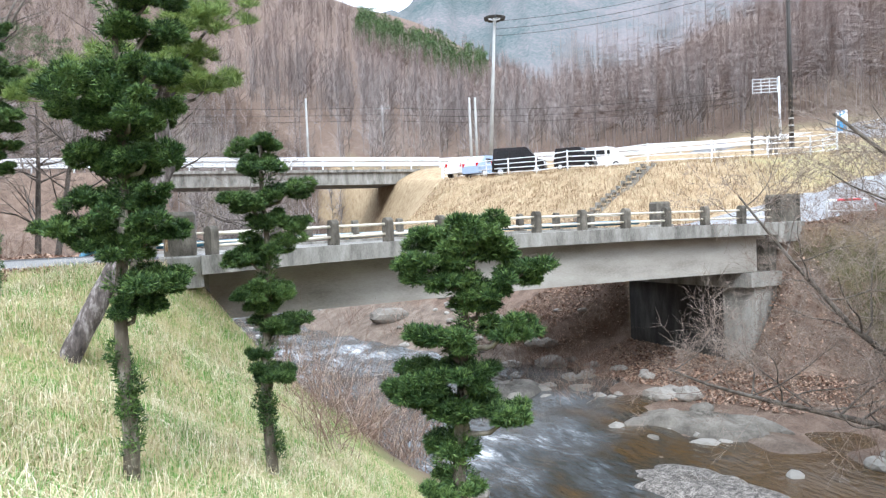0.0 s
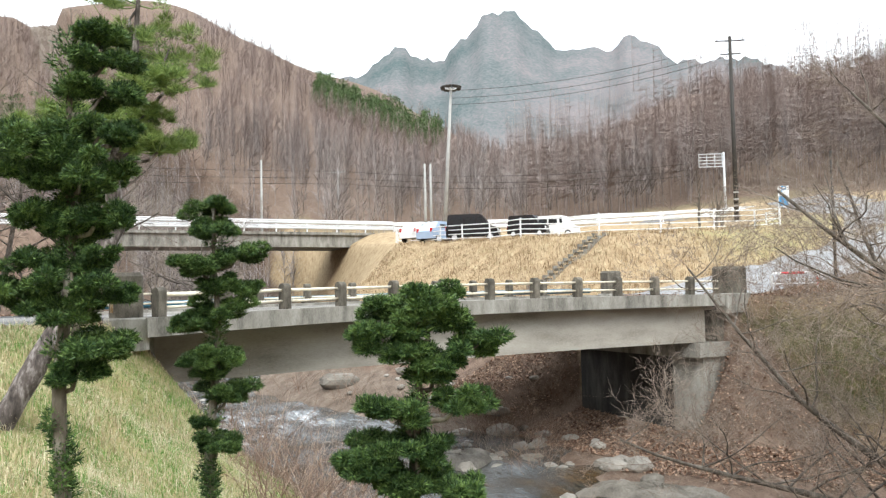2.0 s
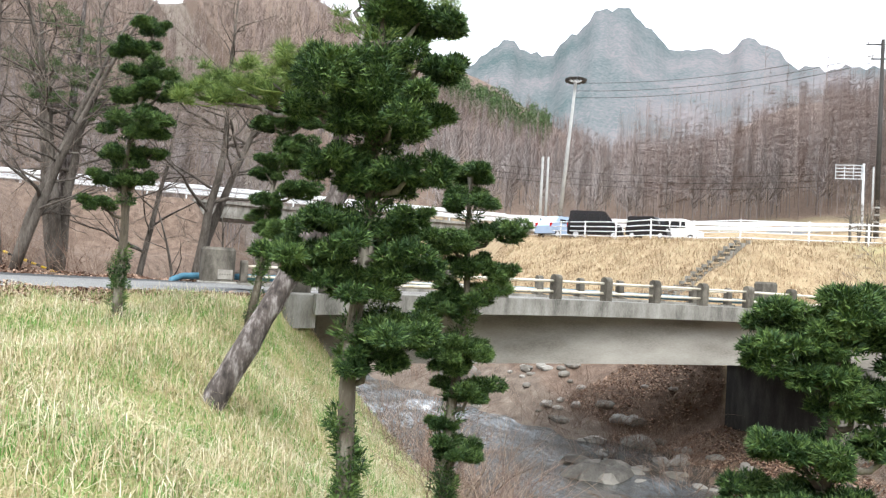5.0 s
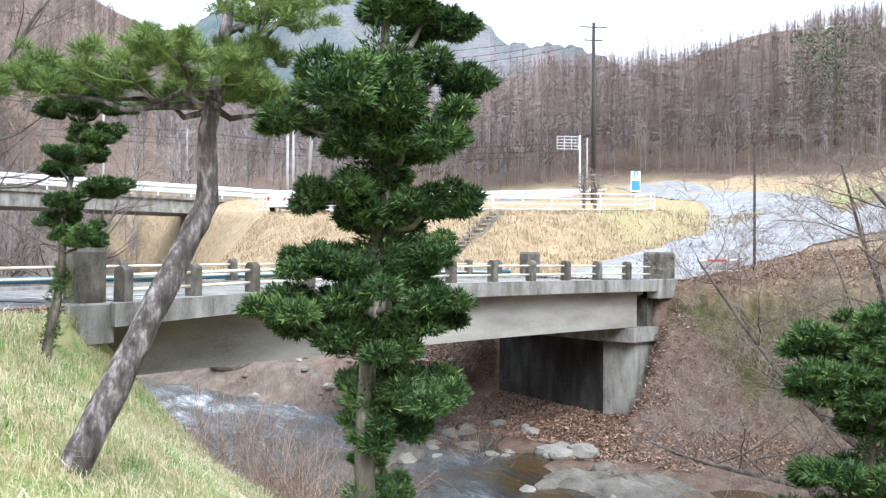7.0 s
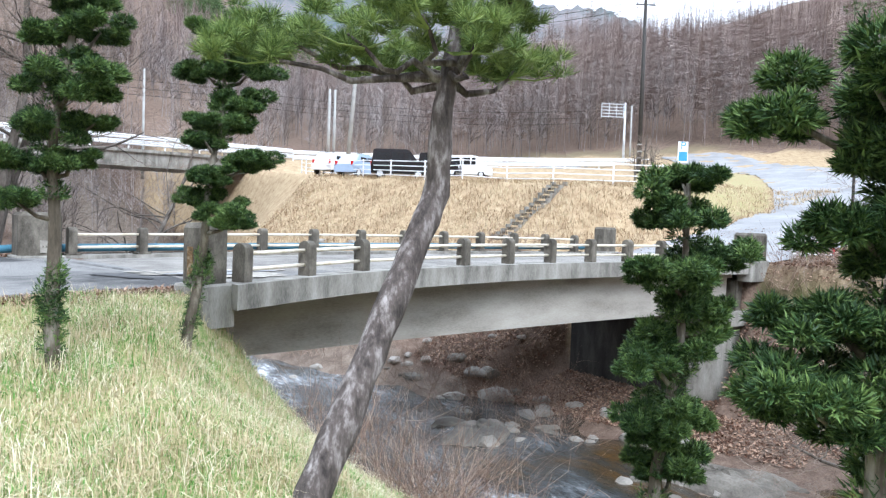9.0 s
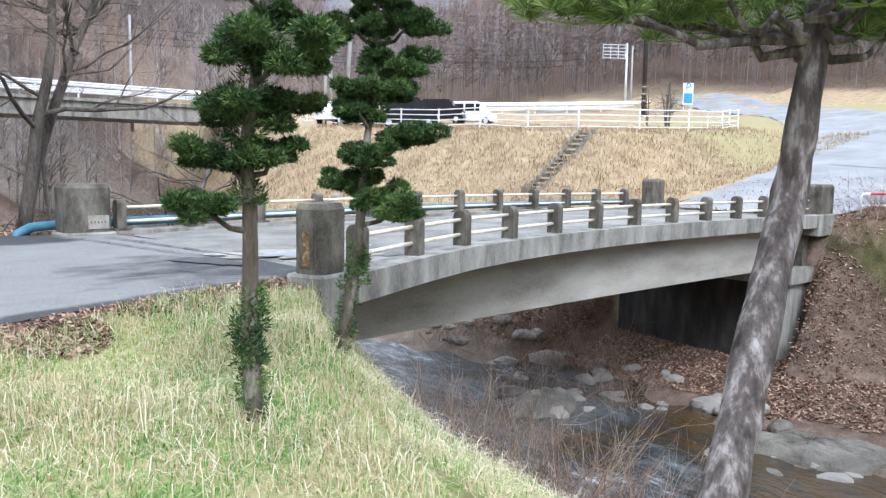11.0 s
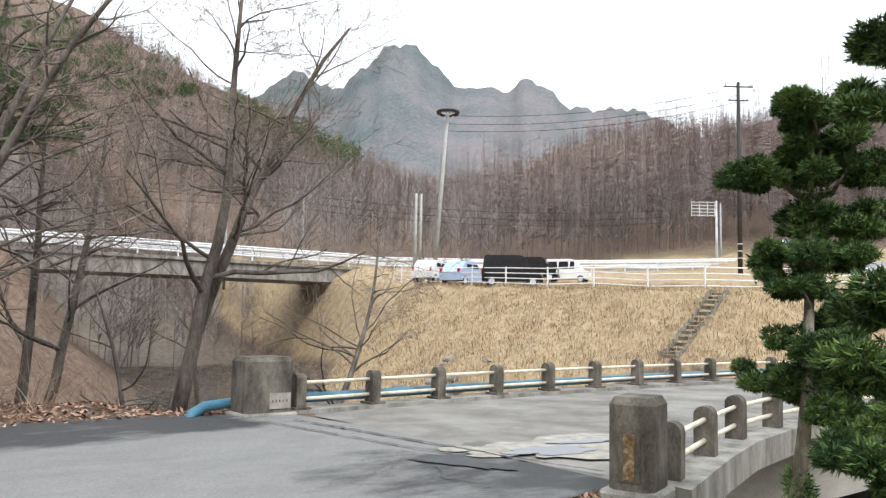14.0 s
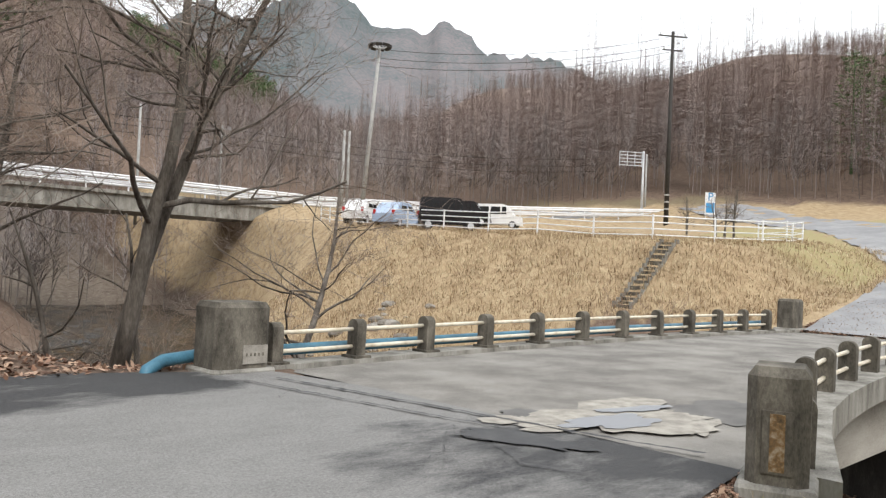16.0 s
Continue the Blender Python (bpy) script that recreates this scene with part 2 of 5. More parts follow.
def lane_material():
    """Worn asphalt: pale aggregate, darker and glossier where damp."""
    m = bpy.data.materials.new("worn damp asphalt")
    m.use_nodes = True
    n, l = m.node_tree.nodes, m.node_tree.links
    b = n["Principled BSDF"]
    geo, att = n.new("ShaderNodeNewGeometry"), n.new("ShaderNodeAttribute")
    att.attribute_name = "damp"
    mp = n.new("ShaderNodeMapping")
    mp.inputs["Scale"].default_value = (1.0, 2.2, 1)
    mp.inputs["Rotation"].default_value = (0, 0, 0.5)
    l.new(geo.outputs["Position"], mp.inputs[0])

    def cloud(scale, detail, rough, src):
        t = n.new("ShaderNodeTexNoise")
        t.inputs["Scale"].default_value, t.inputs["Detail"].default_value, t.inputs["Roughness"].default_value = scale, detail, rough
        l.new(src, t.inputs["Vector"])
        return t.outputs[0]

    def calc(op, a, c, d=None):
        q = n.new("ShaderNodeMath")
        q.operation = op
        for k, v in enumerate((a, c, d)):
            if v is None:
                continue
            if isinstance(v, (int, float)):
                q.inputs[k].default_value = v
            else:
                l.new(v, q.inputs[k])
        return q.outputs[0]

    streak, grain, stone = cloud(0.9, 8, 0.7, mp.outputs[0]), cloud(38, 4, 0.6, geo.outputs["Position"]), cloud(130, 2, 0.5, geo.outputs["Position"])
    wet = calc("MULTIPLY_ADD", calc("SUBTRACT", streak, 0.5), 2.4, att.outputs["Fac"])
    fac = n.new("ShaderNodeMapRange")
    fac.inputs[1].default_value, fac.inputs[2].default_value = 0.35, 0.85
    l.new(wet, fac.inputs[0])
    tone = calc("MULTIPLY_ADD", stone, 0.7, calc("MULTIPLY_ADD", grain, 0.5, calc("MULTIPLY", streak, 0.35)))
    dry, damp = n.new("ShaderNodeValToRGB"), n.new("ShaderNodeValToRGB")
    for r, lo, hi in ((dry, (0.09, 0.088, 0.086), (0.31, 0.305, 0.295)), (damp, (0.02, 0.02, 0.021), (0.085, 0.085, 0.087))):
        r.color_ramp.elements[0].position, r.color_ramp.elements[1].position = 0.45, 1.05
        r.color_ramp.elements[0].color, r.color_ramp.elements[1].color = rgb(lo), rgb(hi)
        l.new(tone, r.inputs[0])
    q = n.new("ShaderNodeMix")
    q.data_type = "RGBA"
    l.new(fac.outputs[0], q.inputs[0])
    l.new(dry.outputs[0], q.inputs[6])
    l.new(damp.outputs[0], q.inputs[7])
    l.new(q.outputs[2], b.inputs["Base Color"])
    l.new(calc("MULTIPLY_ADD", fac.outputs[0], -0.15, 0.85), b.inputs["Roughness"])
    b.inputs["Specular IOR Level"].default_value = 0.2
    bp = n.new("ShaderNodeBump")
    bp.inputs["Strength"].default_value, bp.inputs["Distance"].default_value = 0.7, 0.012
    l.new(stone, bp.inputs["Height"])
    l.new(bp.outputs[0], b.inputs["Normal"])
    return m


LANE = lane_material()


# ---- building helpers ----
class Mesh:
    """Vertices and faces gathered by plain lists."""

    def __init__(self):
        self.v, self.f = [], []

    def add(self, verts, faces):
        k = len(self.v)
        self.v.extend([tuple(p) for p in verts])
        self.f.extend([tuple(i + k for i in q) for q in faces])

    def box(self, x0, y0, z0, x1, y1, z1, bevel=0.0):
        if bevel:
            b = bevel
            ring = lambda z, i: [(x0 + i, y0 + b + i * 0, z), (x0 + b, y0 + i, z), (x1 - b, y0 + i, z), (x1 - i, y0 + b, z), (x1 - i, y1 - b, z), (x1 - b, y1 - i, z), (x0 + b, y1 - i, z), (x0 + i, y1 - b, z)]
            rows = [ring(z0, 0), ring(z1 - b, 0), ring(z1, b * 0.7)]
            verts = [p for r in rows for p in r]
            faces = [tuple(range(7, -1, -1)), tuple(range(16, 24))]
            for r in range(2):
                faces += [(r * 8 + i, r * 8 + (i + 1) % 8, r * 8 + 8 + (i + 1) % 8, r * 8 + 8 + i) for i in range(8)]
            self.add(verts, faces)
            return self
        v = [(x, y, z) for z in (z0, z1) for x, y in ((x0, y0), (x1, y0), (x1, y1), (x0, y1))]
        self.add(v, [(3, 2, 1, 0), (4, 5, 6, 7), (0, 1, 5, 4), (1, 2, 6, 5), (2, 3, 7, 6), (3, 0, 4, 7)])
        return self

    def tube(self, pts, radii, sides=6, cap=True):
        pts = [Vector(p) for p in pts]
        rings = []
        span = (pts[-1] - pts[0]).normalized()
        ref = Vector((0.31, 0.17, 1)) if abs(span.z) < 0.6 else Vector((1, 0.2, 0))
        for i, p in enumerate(pts):
            d = (pts[min(i + 1, len(pts) - 1)] - pts[max(i - 1, 0)])
            d = d.normalized() if d.length > 1e-6 else Vector((0, 0, 1))
            u = d.cross(ref).normalized()
            w = d.cross(u)
            r = radii[i] if not isinstance(radii, float) else radii
            rings.append([p + (u * math.cos(a) + w * math.sin(a)) * r for a in (2 * math.pi * k / sides for k in range(sides))])
        faces = []
        for i in range(len(pts) - 1):
            faces += [(i * sides + k, i * sides + (k + 1) % sides, (i + 1) * sides + (k + 1) % sides, (i + 1) * sides + k) for k in range(sides)]
        if cap:
            faces += [tuple(range(sides - 1, -1, -1)), tuple((len(pts) - 1) * sides + k for k in range(sides))]
        self.add([p for r in rings for p in r], faces)
        return self

    def data(self, name):
        d = bpy.data.meshes.new(name)
        d.from_pydata(self.v, [], self.f)
        return d


def solid(name, mesh, mat, m=None, smooth=False):
    d = mesh.data(name)
    d.materials.append(mat)
    if smooth:
        d.polygons.foreach_set("use_smooth", [True] * len(d.polygons))
    ob = new(name, d)
    if m is not None:
        ob.matrix_world = m
    return ob


def part(name, mesh, mat, parent, label="", smooth=False, m=None):
    ob = solid(name, mesh, mat, None, smooth)
    ob.parent = parent
    if m is not None:
        ob.matrix_basis = m
    if label:
        ob["label"] = label
    return ob


def smooth01(t):
    t = np.clip(t, 0, 1)
    return t * t * (3 - 2 * t)


def camber(x):
    return 0.07 * (1 - np.clip((x - 8.6) / 8.6, -1, 1) ** 2)


# ---- the lie of the land ----
def lerp(y, ys, vs):
    return np.interp(y, ys, vs)


WATER_Z = -4.6
# edge of the lane: x against y
LANE_Y, LANE_X = (-24, -14, -9, -6, -4.1, -3.2, -2.5, -2.1, -1.6, -1.45), (-9, -8.0, -7.0, -6.4, -5.67, -4.95, -3.95, -2.8, -1.1, -0.15)


def on_lane(x, y):
    """The climbing lane east of the bridge and its arm to the south-east."""
    a = np.abs(y - lerp(x, (17, 25, 33, 41, 49, 60), (2.4, 2.4, 3.5, 7.8, 13.2, 24))) < lerp(x, (17, 20, 25, 60), (2.6, 3.1, 3.7, 3.9))
    b = (x > 26) & (x < 76) & (np.abs(y - lerp(x, (26, 36, 50, 76), (1.8, -0.6, -1.5, 3))) < 3.1)
    return a | b


def land(x, y):
    """Height of the ground, and cover: turf, dead grass, gravel."""
    x, y = np.asarray(x, float), np.asarray(y, float)
    wob = 0.25 * np.sin(x * 0.9 + y * 0.37) + 0.2 * np.sin(y * 0.8 - x * 0.23)
    fine = 0.05 * np.sin(x * 2.7 + 1.3 * y) + 0.05 * np.sin(2.1 * y - 1.7 * x)
    lane = lerp(y, LANE_Y, LANE_X)
    fine = np.where((x < lane + 0.4) & (y < 6), 0, fine)
    water = WATER_Z + 0.030 * np.clip(y, -20, 60)
    # left bank: its top edge, foot and level
    le = lerp(y, (-40, -17, -12, -8, -4, -1.6, 5, 7.5, 10, 18, 28, 40, 60), (-2, -2.2, -3.2, -3.5, -2.0, -0.3, 0.0, -2.2, -4.5, -8, -5, 3, 7))
    lf = lerp(y, (-40, -12, -5, 0, 5, 10, 18, 28, 40, 60), (8, 5.6, 4.6, 3.6, 3.2, -0.4, -3.5, 0, 9, 13)) + 0.25 * wob
    lawn = lerp(y, (-40, -17, -14, -11, -8, -5, -2.5, 3, 6, 12, 40), (-0.9, -0.88, -0.68, -0.46, -0.26, -0.12, 0.02, 0.1, 0.1, 0.0, 1.0))
    lawn = lawn + 0.25 * smooth01((-3.5 - x) / 4) * smooth01((-2.5 - y) / 4) * smooth01((y + 16) / 4)
    lawn = lawn + smooth01((y - 6.5) / 6) * smooth01((-4.5 - x) / 6) * 1.8 + smooth01((y - 8) / 30) * smooth01((-4 - x) / 20) * 8
    lawn = np.where((y > -3.0) & (y < 6), np.minimum(lawn, 0.12 + 0.0 * x), lawn)
    lawn = lawn + (0.115 * smooth01((y + 7.5) / 4) - lawn) * smooth01((1.5 - (x - lane)) / 1.3) * smooth01((y + 7.5) / 3) * (y < 6)
    tl = np.clip((x - le) / np.maximum(lf - le, 0.5), 0, 1)
    left = lawn + (water - 0.25 - lawn) * tl ** np.where(y < -3, 1.0, 0.9)
    # right bank
    rf = lerp(y, (-40, -8, -4, 0, 6, 12, 20, 30, 40, 60), (14, 10.6, 10.4, 10.2, 10.6, 9.2, 7.6, 12, 20, 24)) + 0.3 * wob
    re = lerp(y, (-40, -12, -3, -0.4, 5.6, 8, 12, 20, 30, 48, 60), (30, 24, 20, 17.2, 17.2, 19, 23.2, 23.2, 22.3, 25, 27))
    road = lerp(x, (18.5, 25, 32, 45.5, 60, 200), (0.12, 1.0, 2.1, 4.6, 6.4, 9.5))
    plateau = 2.9 + 0.045 * np.clip(x - 24, 0, 200) + 0.03 * np.clip(y - 12, 0, 18) + 0.06 * np.clip(y - 30, 0, 15)
    yb = lerp(x, (22, 27, 32, 38, 45.5, 60, 90), (8.0, 6.9, 6.8, 9.0, 15.5, 25, 40))
    up = smooth01((y - yb) / lerp(x, (24, 30), (4.5, 3.6)))
    top = road + (plateau - road) * up * (plateau > road)
    tr = np.clip((re - x) / np.maximum(re - rf, 0.5), 0, 1)
    bank = tr ** lerp(y, (-14, -6, -1.6, -0.7, 5.7, 6.6, 9), (0.6, 0.5, 0.3, 0.1, 0.1, 0.6, 1.0))
    crest = lerp(y, (-12, -6, -3, -1.2, -0.3), (24, 21.5, 19.6, 18.2, 18.0))
    scarp = np.clip(0.78 * np.clip((crest - x) / 2.6, 0, 1) ** 0.85 + 0.22 * tr, 0, 1)
    w = smooth01((y + 11) / 4) * (y < -0.25)
    bank = bank * (1 - w) + scarp * w
    right = top + (water - 0.2 - top) * bank
    mid = 0.5 * (lf + rf)
    z = np.where(x < mid, left, right)
    bed = (x > lf) & (x < rf)
    z = np.where(bed, water - 0.25 + fine, z)
    slopeish = ((tl > 0.02) & (x < mid)) | ((tr > 0.02) & (x >= mid))
    z = z + np.where(slopeish & ~bed, 0.3 * wob * (np.abs(y - 2.5) > 4), 0) + fine * (np.abs(y - 1.5) > 4.2)
    # far hills
    d = np.hypot(x, y)
    az = np.degrees(np.arctan2(x + 1.8, y + 17.2))
    rise = smooth01((d - 62) / 200)
    elev = lerp(az, (-60, 0, 8, 12, 17, 22, 28, 34, 40, 46, 56, 66, 80, 120), (19, 18.6, 18.2, 17.9, 16.6, 14.2, 10.5, 7.2, 8.0, 10.4, 11.6, 12.5, 14, 15))
    rise = np.clip((d - 64) / 200, 0, 1.6) ** 1.1
    bumps = 1 + 0.05 * np.sin(az * 0.35 + d * 0.012)
    z = z + rise * np.tan(np.radians(elev)) * 235 * bumps
    # bench of the main road
    yh = lerp(x, (-60, 26, 40, 52, 62, 80, 140), (48, 49, 46, 41, 38, 36, 36))
    zh = 5.3 + 0.03 * np.clip(x - 26, 0, 200)
    on = smooth01((y - yh + 9) / 5) * np.maximum(smooth01((x - 24.5) / 2.5), smooth01((5 - x) / 3))
    z = np.where((y < yh + 6) & (on > 0), np.maximum(z, z + (zh - z) * on), z)
    z = np.where((on > 0.5) & (y >= yh + 6) & (d < 90), np.maximum(z, zh), z)
    turf = np.where((x < mid) & (tl < 0.75), 1.0, 0.0) * (y < 1.5)
    turf = np.maximum(turf, 0.75 * up * smooth01((x - 25) / 4) * (d < 80))
    turf = turf * (1 - 0.75 * smooth01((tl - 0.55) / 0.2)) * smooth01((x - lane - 0.45 + 0.4 * np.sin(y * 2.3) * np.sin(x * 1.9)) / 0.9 + 0.25 * (y > -3))
    turf = np.maximum(turf, 0.85 * smooth01((x - 24) / 5) * ((y > 3.5) & (y < 22)) * (x < 60))
    dry = np.where((x >= mid) & (y > 5.5) & (tr < lerp(y, (9, 16), (0.15, 0.75))), 1.0, 0.0) * (d < 75)
    dry = np.maximum(dry, 0.45 * ((x > 18) & (y < 3) & (y > -30)))
    gravel = np.where(bed, 1.0, 0.0) + 0.6 * ((tr > 0.8) & (x >= mid)) + 0.5 * ((tl > 0.92) & (x < mid))
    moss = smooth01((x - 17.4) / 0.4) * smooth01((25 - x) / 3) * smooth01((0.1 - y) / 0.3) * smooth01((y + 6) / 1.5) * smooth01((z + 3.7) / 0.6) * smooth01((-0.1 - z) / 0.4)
    turf = np.where(on_lane(x, y), 0.0, turf)
    return z, np.stack([turf, dry * (1 - 0.6 * turf), np.clip(gravel, 0, 1), moss], -1)


def ground_z(x, y):
    return float(land(x, y)[0])


def spread(near, far, fine, grow):
    """Grid lines: even between near's ends, then ever wider out to far's ends."""
    mid = list(np.arange(near[0], near[1] + 1e-6, fine))
    step, a = fine, near[0]
    low, high = [], []
    while a > far[0]:
        step *= grow
        a -= step
        low.append(a)
    step, a = fine, near[1]
    while a < far[1]:
        step *= grow
        a += step
        high.append(a)
    return np.array(low[::-1] + mid + high)


def grid_mesh(name, xs, ys, zs, mat, keep=None):
    nx, ny = len(xs), len(ys)
    X, Y = np.meshgrid(xs, ys)
    verts = np.stack([X, Y, zs], -1).reshape(-1, 3)
    i = np.arange(nx * ny).reshape(ny, nx)
    faces = np.stack([i[:-1, :-1], i[:-1, 1:], i[1:, 1:], i[1:, :-1]], -1).reshape(-1, 4)
    if keep is not None:
        faces = faces[keep[:-1, :-1].reshape(-1)]
    d = bpy.data.meshes.new(name)
    d.from_pydata(verts.tolist(), [], faces.tolist())
    d.materials.append(mat)
    d.polygons.foreach_set("use_smooth", [True] * len(d.polygons))
    return new(name, d)


gx, gy = spread((-9, 26), (-700, 900), 0.3, 1.07), spread((-19, 22), (-300, 900), 0.3, 1.07)
GX, GY = np.meshgrid(gx, gy)
gz, gcover = land(GX, GY)
ground = tagged(grid_mesh("ground", gx, gy, gz, GROUND), "valley ground with turf, dead grass, leaf litter and stream bed", "ground", kind="structure")
att = ground.data.color_attributes.new("cover", "FLOAT_COLOR", "POINT")
att.data.foreach_set("color", gcover.reshape(-1, 4).ravel())

wx, wy = np.arange(-6, 24, 0.25), np.arange(-24, 60, 0.25)
WX, WY = np.meshgrid(wx, wy)
wz = WATER_Z + 0.030 * np.clip(WY, -20, 60) + 0.035 * np.sin(WX * 2.3 + WY) + 0.03 * np.sin(WY * 3.1 - WX)
stream = tagged(grid_mesh("water", wx, wy, wz, WATER), "shallow stream with white riffles between stones", "stream", kind="structure")
att = stream.data.attributes.new("rapid", "FLOAT", "POINT")
rap = np.exp(-((WY - 12) / 5) ** 2) * 0.8 + np.exp(-((WY + 1.5) / 2.2) ** 2) * 0.7 + 0.12 - 0.9 * smooth01((WX - 8.3 - 0.1 * WY) / 1.6) * smooth01((1.5 - WY) / 1.5)
att.data.foreach_set("value", rap.ravel())


# ---- bridge ----
POSTS_NEAR = [(0.17, -1.74), (1.56, -1.20), (2.94, -0.72), (4.35, -0.42), (5.78, -0.22), (7.21, -0.07)] + [(1.44 * i, 0.0) for i in range(6, 13)]
POSTS_FAR = [(1.44 * i - 0.16, 5.21) for i in range(12)]
CURB_TOP = 0.19


def post_mesh():
    """A concrete rail post with an arched head, 0.58 m high."""
    m = Mesh()
    prof = [(-0.115, 0.0), (-0.115, 0.44)] + [(-0.115 * math.cos(a), 0.47 + 0.1 * math.sin(a)) for a in (math.pi * k / 8 for k in range(9))] + [(0.115, 0.44), (0.115, 0.0)]
    n = len(prof)
    m.add([(-0.085, y, z) for y, z in prof] + [(0.085, y, z) for y, z in prof], [tuple(range(n - 1, -1, -1)), tuple(range(n, 2 * n))] + [(i, (i + 1) % n, n + (i + 1) % n, n + i) for i in range(n)])
    return m.data("post")


bridge = tagged(new("bridge"), "old concrete girder bridge with low post-and-pipe railings over a stream", "bridge", kind="structure")
POST = post_mesh()
POST.materials.append(CONCRETE_DARK)


def ribbon(path, y0, y1, z0, z1, m, zfun=camber):
    """A bar that follows a line in plan, offset y0..y1 across it, z0..z1 above the cambered deck."""
    rows = []
    for x, y in path:
        c = zfun(x)
        rows.append([(x, y + y0, c + z0), (x, y + y1, c + z0), (x, y + y1, c + z1), (x, y + y0, c + z1)])
    faces = [(3, 2, 1, 0), tuple(4 * (len(rows) - 1) + k for k in range(4))]
    for i in range(len(rows) - 1):
        faces += [(4 * i + k, 4 * i + (k + 1) % 4, 4 * i + 4 + (k + 1) % 4, 4 * i + 4 + k) for k in range(4)]
    m.add([p for r in rows for p in r], faces)
    return m


def fine_path(pts, n=6):
    out = []
    for (ax, ay), (bx, by) in zip(pts, pts[1:]):
        out += [(ax + (bx - ax) * k / n, ay + (by - ay) * k / n) for k in range(n)]
    return out + [pts[-1]]


near_line = fine_path([(-0.1, -1.86)] + POSTS_NEAR[1:-1] + [(17.5, 0.0)])
far_line = fine_path([(-0.5, 5.21), (17.2, 5.21)], 14)
part("near_fascia", ribbon(near_line, -0.30, 0.17, -0.16, CURB_TOP, Mesh()), CONCRETE, bridge, "stained concrete edge beam")
part("far_fascia", ribbon(far_line, -0.2, 0.30, -0.16, CURB_TOP - 0.02, Mesh()), CONCRETE, bridge, "stained concrete edge beam")
deck = Mesh()
rows = [(x, y) for x, y in near_line]
dv, df = [], []
for x, y in rows:
    for k in range(7):
        dv.append((x, y + (5.04 - y) * k / 6, camber(x) + 0.10 + 0.03 * math.sin(math.pi * k / 6)))
for i in range(len(rows) - 1):
    df += [(7 * i + k, 7 * (i + 1) + k, 7 * (i + 1) + k + 1, 7 * i + k + 1) for k in range(6)]
deck.add(dv, df)
part("deck_surface", deck, DECK, bridge, "worn concrete deck with puddles and scaled patches")
part("deck_slab", ribbon(fine_path([(0.1, 0.2), (17.0, 0.2)], 10), 0.0, 4.85, -0.3, 0.05, Mesh()), GIRDER, bridge)
for y0 in (0.12, 2.2, 4.2):
    g = ribbon(fine_path([(0.1, y0), (16.55, y0)], 12), 0.0, 0.38, -1.27, -0.16, Mesh(), lambda x: camber(x) * 1.0)
    part("girder", g, GIRDER, bridge, "pale stained concrete girder")


def railing(points, name, low, high):
    heads = []
    for i, (x, y) in enumerate(points):
        p = new("post", POST)
        p.parent = bridge
        ax, ay = points[max(i - 1, 0)]
        bx, by = points[min(i + 1, len(points) - 1)]
        p.matrix_basis = pose(x, y, float(camber(x)) + CURB_TOP - 0.02, random.uniform(-1, 1), random.uniform(-1, 1), math.degrees(math.atan2(by - ay, bx - ax)))
        heads.append((x, y, float(camber(x)) + CURB_TOP))
    for dz in (low, high):
        for a, b in zip(heads, heads[1:]):
            part("rail_pipe", Mesh().tube([(a[0], a[1], a[2] + dz), (b[0], b[1], b[2] + dz)], 0.03, 8), RAIL, bridge, "cream-painted pipe rail", smooth=True)


railing(POSTS_NEAR, "near", 0.17, 0.40)
railing(POSTS_FAR, "far", 0.14, 0.40)


def pillar(x, y, z0, length, depth, height, angle, name, niche=False, plate=False):
    m = Mesh().box(-length / 2, -depth / 2, -0.5, length / 2, depth / 2, height, 0.07)
    ob = tagged(solid(name, m, CONCRETE_DARK, pose(x, y, z0, 0, 0, angle)), "weathered square concrete pillar at the end of the railing", "pillar", "end pillars")
    part("plinth", Mesh().box(-length / 2 - 0.06, -depth / 2 - 0.06, -0.5, length / 2 + 0.06, depth / 2 + 0.06, 0.10, 0.03), CONCRETE, ob)
    if niche:
        part("niche_frame", Mesh().box(-length / 2 - 0.012, -0.10, 0.18, -length / 2 + 0.02, 0.10, 0.62), CONCRETE_DARK, ob)
        part("rust_streak", Mesh().box(-length / 2 - 0.02, -0.05, 0.2, -length / 2 - 0.011, 0.05, 0.6), material("rusty ochre stain", [(0.07, 0.05, 0.03), (0.18, 0.11, 0.05), (0.34, 0.29, 0.22)], 14, 0.9, 0.4), ob, "rust-stained inset plaque")
    if plate:
        part("name_plate", Mesh().box(length / 2 - 0.42, -depth / 2 - 0.02, 0.16, length / 2 - 0.06, -depth / 2 + 0.01, 0.40), PALE, ob, "pale stone plate with carved characters")
        for k in range(5):
            part("carved_mark", Mesh().box(length / 2 - 0.38 + 0.06 * k, -depth / 2 - 0.024, 0.26, length / 2 - 0.355 + 0.06 * k, -depth / 2 - 0.019, 0.30), CONCRETE_DARK, ob)
    return ob


pillar(-0.42, -1.82, 0.10, 0.52, 0.42, 0.92, 20, "bridge_pillar", niche=True)
pillar(17.55, -0.02, 0.12, 0.98, 0.60, 0.93, 0, "bridge_pillar")
pillar(-0.82, 5.18, 0.08, 0.80, 0.62, 0.95, 0, "bridge_pillar", plate=True)
pillar(17.35, 5.24, 0.12, 0.62, 0.55, 0.93, 0, "bridge_pillar")

# ---- abutments ----
abut = tagged(new("abutment_right"), "tall dark concrete bridge abutment with a thicker cap", "abutment", kind="structure")


